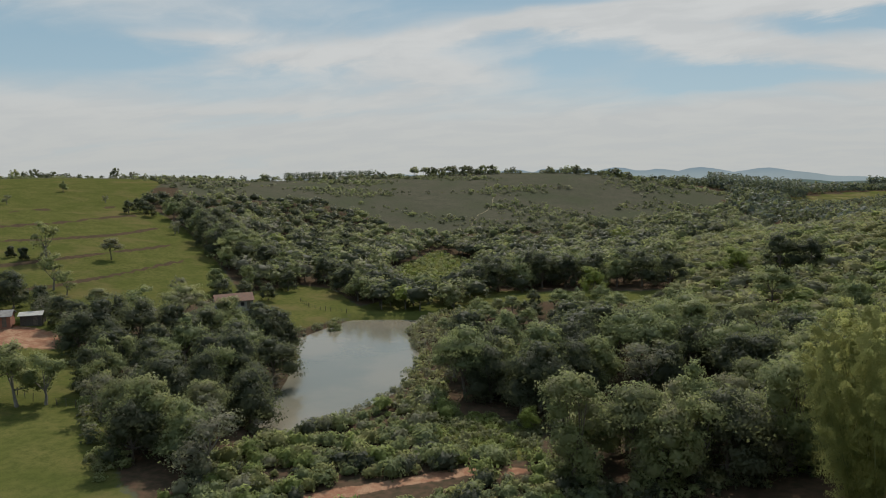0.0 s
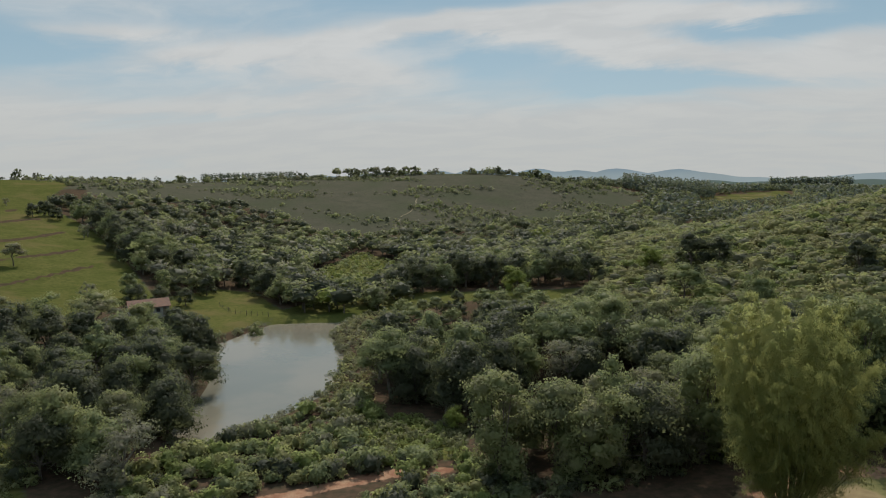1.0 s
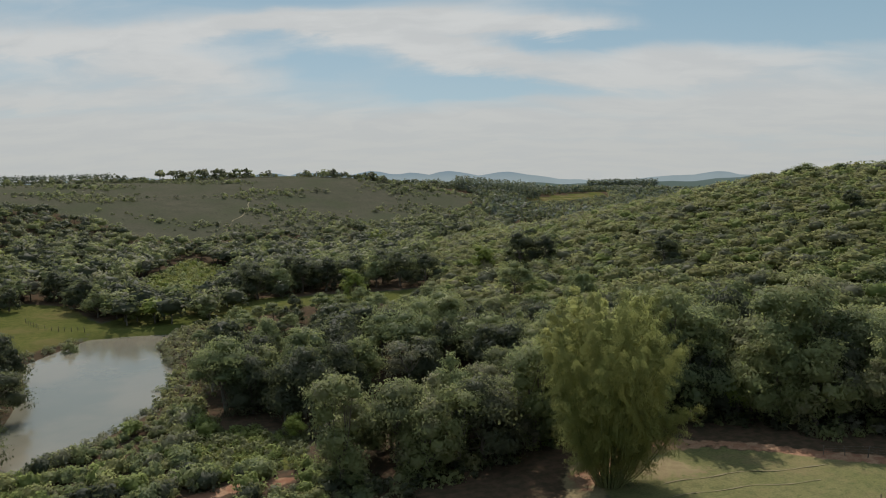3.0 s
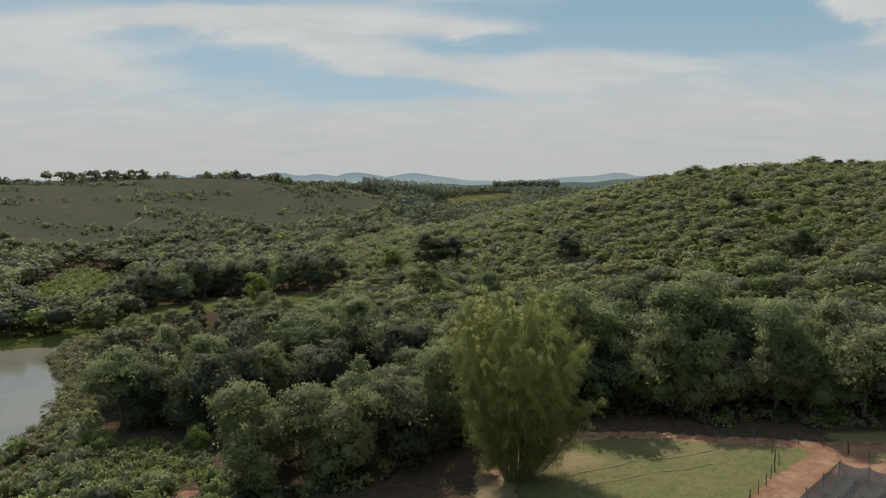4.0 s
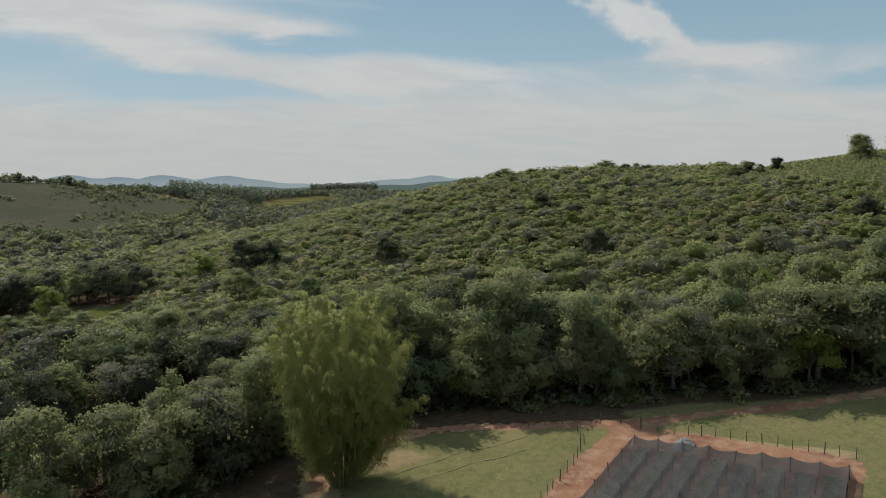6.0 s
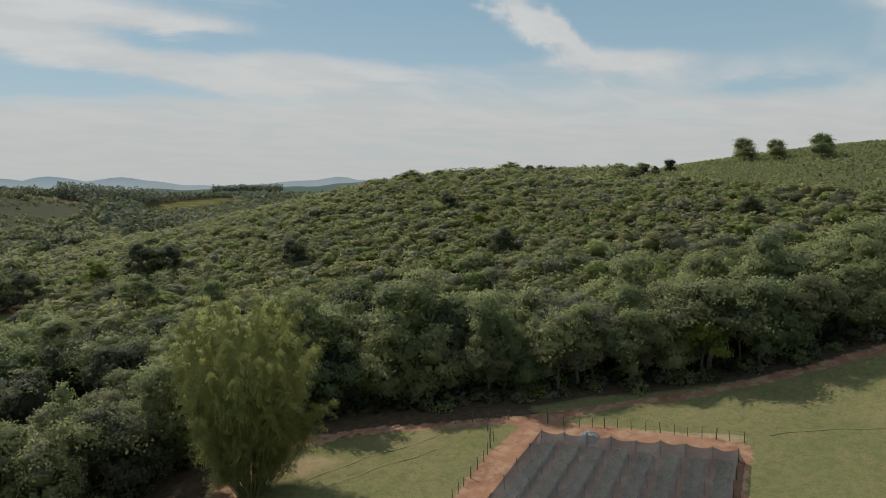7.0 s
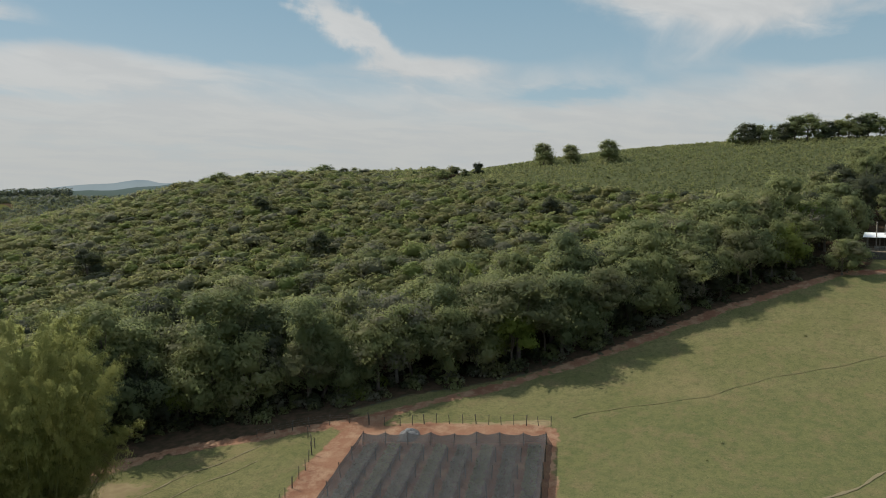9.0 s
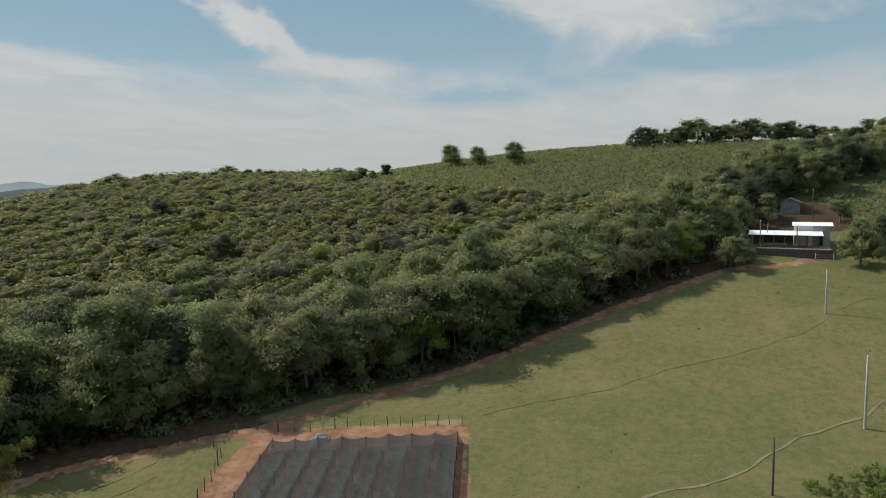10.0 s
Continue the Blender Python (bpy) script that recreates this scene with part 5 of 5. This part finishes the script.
fence([(55, 48), (60, 49.7), (66, 51.4), (71.5, 54), (74, 57)], 2.1, "leaning wooden fence posts along the red lane", seed=3)
fence([(80.6, 51.5), (80.2, 54.5), (77, 59), (72, 64)], 2.4, "dark wooden fence posts at the wood's shade", seed=4)
fence([(-42, 205), (-38, 198), (-27, 193.5)], 1.6, "pale wooden fence posts along the pond meadow", seed=5, tall=1.2)
fence(PASTURE_FENCE, 2.0, "thin wooden fence posts along the pasture", seed=6, tall=1.3)


def utility_pole(x, y, tall, mat, label, radius=0.14, cap=False):
    root = thing("utility_pole", x, y, 0, label, "pole")
    v, f = tube([(0, 0, -0.5), (0, 0, tall * 0.5), (0.03, 0.02, tall), (0.03, 0.02, tall + 0.02)], [radius * 1.15, radius, radius * 0.75, 0.01], 10)
    piece("shaft", v, f, mat, root, shade=True)
    if cap:
        arm = boxed("crossarm", -0.7, -0.05, tall - 0.35, 0.7, 0.05, tall - 0.22, POST, root)
        for q in (-0.6, 0.0, 0.6):
            v, f = tube([(q, 0, tall - 0.22), (q, 0, tall - 0.08), (q, 0, tall - 0.04)], [0.035, 0.05, 0.01], 8)
            piece("insulator", v, f, WHITE, arm)


utility_pole(98.4, -22.1, 9.4, CONCRETE, "tall grey concrete pole standing in the pasture", 0.16)
utility_pole(138.1, -24.1, 7.8, CONCRETE, "grey concrete pole standing in the pasture", 0.15)
utility_pole(79.9, -9.6, 6.4, POST, "dark wooden pole beside a cattle path", 0.12)
utility_pole(170.5, -16.2, 7.2, PALE_BARK, "wooden lamp pole beside the white-roofed shed", 0.12, True)
utility_pole(169.2, -23.4, 6.4, POST, "dark wooden pole in front of the shed", 0.12)
utility_pole(195.3, -30.3, 7.5, POST, "wooden utility pole with a crossarm behind the shed", 0.13, True)
utility_pole(173.5, -18.0, 5.8, PALE_BARK, "thin wooden pole beside the shed", 0.08)


def gabled_roof(x0, x1, y0, y1, z, rise, mat, parent, label, thick=0.12, waves=0):
    """Two sloping roof sheets along local x, with a thickness."""
    my = (y0 + y1) / 2
    for name, ya in (("roof_slope", y0), ("roof_slope", y1)):
        vs = [(x0, ya, z), (x1, ya, z), (x1, my, z + rise), (x0, my, z + rise)]
        vs += [(a, b, c + thick) for a, b, c in vs]
        fs = [(3, 2, 1, 0), (4, 5, 6, 7), (0, 1, 5, 4), (1, 2, 6, 5), (2, 3, 7, 6), (3, 0, 4, 7)]
        piece(name, vs, fs, mat, parent, label)


def milking_shed():
    """The white-roofed open shed with a taller room at its end, on a walled platform."""
    z = float(level(172, -24)) + 0.9
    root = thing("milking_shed", 172.8, -22.9, -97, "open farm shed with bright white roofs on a walled platform", "farm shed", z=z)
    boxed("platform", -8.4, -4.5, -2.4, 7.6, 7.4, 0.0, YARD_FLOOR, root, "worn earth-stained platform", 0.04)
    boxed("front_wall", -8.6, -4.95, -2.6, 7.8, -4.55, -0.1, RUBBLE, root, "low dark stone wall", 0.03)
    for q in range(7):
        x = -8.0 + q * 2.2
        for y in (-2.6, 3.0):
            v, f = tube([(x, y, -0.1), (x, y, 2.8 + 0.066 * (y + 2.6))], [0.11, 0.1], 7)
            piece("post", v, f, PALE_BARK, root, shade=True)
    box_faces = [(3, 2, 1, 0), (4, 5, 6, 7), (0, 1, 5, 4), (1, 2, 6, 5), (2, 3, 7, 6), (3, 0, 4, 7)]
    for k in range(7):
        x0 = -8.8 + k * 2.12
        lift = 0.012 * (k % 2)
        vs = [(x0, -3.4, 2.75 + lift), (x0 + 2.13, -3.4, 2.75 + lift), (x0 + 2.13, 3.4, 3.2 + lift), (x0, 3.4, 3.2 + lift)]
        vs += [(a, b, c + 0.07) for a, b, c in vs]
        piece("roof_sheet", vs, box_faces, ROOF_WHITE, root, "bright white roof sheet")
    boxed("room", 0.4, 3.5, -0.05, 4.2, 7.2, 4.4, WHITE, root, "whitewashed room wall")
    boxed("side_room", 4.25, 3.45, -0.05, 7.6, 7.2, 4.35, CONCRETE, root, "grey unplastered wall")
    for k in range(4):
        x0 = 0.0 + k * 2.05
        vs = [(x0, 2.9, 4.42 + 0.012 * (k % 2)), (x0 + 2.06, 2.9, 4.42 + 0.012 * (k % 2)), (x0 + 2.06, 7.8, 4.9 + 0.012 * (k % 2)), (x0, 7.8, 4.9 + 0.012 * (k % 2))]
        vs += [(a, b, c + 0.08) for a, b, c in vs]
        piece("upper_roof_sheet", vs, box_faces, ROOF_WHITE, root, "bright white roof sheet")
    # added dark panel: stands for the deep shade under the lower roof
    boxed("back_wall", -8.4, 3.2, -0.05, 0.35, 3.35, 2.9, BARK, root, "dark panel added for the shade under the roof")
    boxed("trough", -6.8, 0.6, -0.05, -1.0, 1.4, 0.6, CONCRETE, root)
    boxed("doorway", 5.2, 3.4, 0.0, 6.2, 3.47, 2.1, OPENING_SHADE, root, "dark panel standing for the unlit doorway", 0.0)
    for k in range(3):
        boxed("yard_rail", -8.4, -4.45, 0.25 + k * 0.35, 1.5, -4.4, 0.36 + k * 0.35, PALE_BARK, root, "", 0.006)


milking_shed()


def farm_house(x, y, turn, wide, deep, high, rise, wall, roof, label, windows=2):
    root = thing("farm_house", x, y, turn, label, "house")
    boxed("walls", -wide / 2, -deep / 2, -0.6, wide / 2, deep / 2, high, wall, root)
    for end in (-1, 1):
        e = end * wide / 2
        vs = [(e, -deep / 2, high - 0.01), (e, deep / 2, high - 0.01), (e, 0, high + rise), (e - end * 0.15, -deep / 2, high - 0.01), (e - end * 0.15, deep / 2, high - 0.01), (e - end * 0.15, 0, high + rise)]
        piece("gable", vs, [(0, 1, 2), (5, 4, 3)], wall, root)
    gabled_roof(-wide / 2 - 0.4, wide / 2 + 0.4, -deep / 2 - 0.5, deep / 2 + 0.5, high - rise * 0.2, rise * 1.2, roof, root, "")
    for k in range(windows):
        x0 = -wide / 2 + wide * (k + 0.7) / (windows + 0.4)
        boxed("window", x0 - 0.45, -deep / 2 - 0.03, 1.0, x0 + 0.45, -deep / 2 + 0.02, 2.0, OPENING_SHADE, root, "dark panel standing for the unlit window opening", 0.0)
    boxed("door", wide / 2 - 1.6, -deep / 2 - 0.04, 0.0, wide / 2 - 0.75, -deep / 2 + 0.02, 2.05, BARK, root, "", 0.0)


farm_house(202.5, -26.2, 170, 5.2, 4.4, 2.3, 0.9, DIMMED_WALL, ROOF_GREY, "small pale-walled house with a dark tiled roof in the trees")
farm_house(196.5, -20.8, 200, 2.8, 2.4, 1.9, 0.6, DIMMED_WALL, ROOF_GREY, "small pale outbuilding half hidden by trees", 1)
farm_house(-57, 189, 25, 9.5, 6.0, 2.6, 1.4, DIMMED_WALL, ROOF_TILE, "low hut with a red-brown tiled roof near the pond")
farm_house(-98.5, 153.5, 20, 6.0, 4.5, 2.4, 0.9, BRICK_RED, ROOF_GREY, "small red-walled farm hut with a grey roof", 1)
farm_house(-92.8, 157.0, 20, 4.2, 3.4, 2.3, 0.5, POST, CONCRETE, "little farm shelter with a grey sheet roof", 0)


def gate(x, y, turn):
    root = thing("field_gate", x, y, turn, "weathered wooden rail gate at the shed's yard", "gate")
    for q in (-1.7, 1.7):
        v, f = tube([(q, 0, -0.4), (q, 0, 1.6), (q, 0, 1.63)], [0.11, 0.1, 0.01], 8)
        piece("gate_post", v, f, PALE_BARK, root, shade=True)
    for k in range(4):
        boxed("rail", -1.6, -0.03, 0.3 + k * 0.32, 1.6, 0.03, 0.42 + k * 0.32, PALE_BARK, root, "", 0.008)
    boxed("brace", -0.05, -0.06, 0.25, 0.05, -0.03, 1.45, PALE_BARK, root, "", 0.008)


gate(166.2, -28.4, -97)


def sheet_heap(x, y):
    """A heap of folded plastic sheet."""
    rng = np.random.default_rng(8)
    root = thing("sheet_heap", x, y, 20, "crumpled heap of grey plastic sheeting on the red earth", "plastic heap")
    n = 26
    vs, fs = [], []
    for j in range(n + 1):
        for i in range(n + 1):
            u, v = (i / n - 0.5) * 4.6, (j / n - 0.5) * 2.8
            d = max(0.0, 1 - (u / 2.3) ** 2 - (v / 1.4) ** 2)
            vs.append((u, v, -0.05 + 0.75 * d ** 0.5 * (0.75 + 0.35 * noise.noise((u * 2.1, v * 2.1, 0.5))) + 0.12 * noise.noise((u * 6, v * 6, 2.0)) * (d > 0)))
    for j in range(n):
        for i in range(n):
            a = j * (n + 1) + i
            fs.append((a, a + 1, a + n + 2, a + n + 1))
    piece("sheet", vs, fs, PLASTIC, root)


sheet_heap(79.6, 44.6)


def footpath(name, line, wide, label, mat):
    """A narrow worn path that lies on the grass."""
    pts = []
    for (ax, ay), (bx, by) in zip(line, line[1:]):
        n = max(2, round(math.hypot(bx - ax, by - ay) / 0.8))
        pts += [(ax + (bx - ax) * k / n, ay + (by - ay) * k / n) for k in range(n)]
    pts.append(line[-1])
    vs, fs = [], []
    for k, (x, y) in enumerate(pts):
        ax, ay = pts[max(k - 1, 0)]
        bx, by = pts[min(k + 1, len(pts) - 1)]
        d = math.hypot(bx - ax, by - ay)
        nx, ny = -(by - ay) / d, (bx - ax) / d
        sway = 0.35 * math.sin(k * 0.21) + 0.15 * math.sin(k * 0.67)
        h = wide * (0.5 + 0.22 * math.sin(k * 0.9) + 0.15 * math.sin(k * 2.3))
        for q in (-h, h):
            px, py = x + nx * (sway + q), y + ny * (sway + q)
            vs.append((px, py, float(level(px, py)) + 0.06))
    for k in range(len(pts) - 1):
        fs.append((2 * k, 2 * k + 2, 2 * k + 3, 2 * k + 1))
    ob = new(name, mesh_from(name, vs, fs, [mat], None, True))
    return tagged(ob, label, "path", kind="structure")


PATH_EARTH = plain("path_earth", (0.21, 0.17, 0.1), (0.15, 0.13, 0.07), 0.6, 0.95)
footpath("path_upper", [(92, 26), (96.4, 20.7), (104, 10), (113.5, -0.6), (122, -12), (128.7, -19.2), (140, -26), (152, -40)], 0.14, "faint cattle path worn across the pasture", plain("worn_turf", (0.15, 0.13, 0.058), (0.11, 0.105, 0.045), 0.6, 0.95))
footpath("path_lower", [(72, 8), (82.4, -4.9), (90, -11), (97, -17), (102, -22.5), (106.9, -26.4), (125, -44)], 0.3, "narrow cattle path worn across the pasture", PATH_EARTH)
footpath("path_lawn", [(50, 66), (58, 64.5), (66, 62.5), (70, 62)], 0.16, "faint earth path across the short grass", PATH_EARTH)
footpath("path_lawn_low", [(49, 63), (57, 61), (66, 59)], 0.14, "faint earth path across the short grass", PATH_EARTH)


footpath("path_hill", [(16, 386), (18, 402), (21, 415), (28, 432), (32, 452), (34, 470)], 0.55, "pale worn trail up the brown hill", PATH_EARTH)


def weeds():
    """Low weeds and dung-dark tufts scattered over the pasture."""
    rng = np.random.default_rng(19)
    p = scatter([(46, 58), (66, 66), (80, 58), (92, 48), (125, 22), (160, -16), (165, -45), (110, -60), (60, 0)], 2.6, rng)
    p = p[rng.uniform(0, 1, len(p)) < 0.02]
    p = p[(inside(p[:, 0], p[:, 1], PLOT) < -1)]
    far_wood("pasture_weeds", p, rng.uniform(0.1, 0.3, len(p)), [LEAF_OLIVE, LEAF_SCRUB], pick_mats(len(p), [3, 2], rng), "low weeds scattered over the pasture", 22, 0.5,
             tall=0.25, styles=("shrub",), seed=21, height=0.8, stem=False)
    p = scatter([(78, -18), (82, -13.2), (85.5, -17), (88.5, -22), (92, -30), (84, -40)], 1.8, rng)
    far_wood("pasture_bushes", p, rng.uniform(0.6, 1.4, len(p)), [LEAF_LIME, LEAF_FRESH], pick_mats(len(p), [2, 3], rng), "bright green bushes at the pasture's low corner", 200, 0.17,
             tall=0.5, styles=("shrub",), seed=22, height=1.2, stem=False)


weeds()


def dead_tree(x, y, turn, tall, label):
    """A bare fallen or standing tree: a trunk and its thin forking boughs."""
    rng = np.random.default_rng(int(abs(x) * 10))
    root = thing("dead_tree", x, y, turn, label, "dead tree")
    v, f = tube([(0, 0, -0.4), (0.3, 0, tall * 0.4), (0.5, 0.2, tall * 0.75)], [0.16, 0.12, 0.06], 7)
    piece("trunk", v, f, PALE_BARK, root, shade=True)
    for k in range(9):
        t = 0.3 + 0.07 * k
        a, c = k * 2.4, np.array([0.3 + 0.3 * t, 0.1 * t, tall * t * 0.8])
        d = np.array([math.cos(a), math.sin(a), rng.uniform(0.2, 0.8)]) * tall * rng.uniform(0.25, 0.42)
        e = c + d
        pieces = [tube([c, c + d * 0.5 + (0, 0, 0.15), e], [0.06, 0.04, 0.015], 5)]
        for q in range(4):
            g = c + d * rng.uniform(0.4, 0.9)
            pieces.append(tube([g, g + rng.normal(0, 1, 3) * tall * 0.1 + (0, 0, tall * 0.05)], [0.025, 0.008], 4))
        v, f = join(pieces)
        piece("bough", v, f, PALE_BARK, root, shade=True)


dead_tree(-30.5, 119, 40, 6.0, "bare grey tree leaning over the pond's shore")
dead_tree(-29.5, 112, 160, 4.5, "bare grey tree standing in the pond's shallows")
dead_tree(-108, 288, 10, 7.0, "bare grey tree on the green slope")
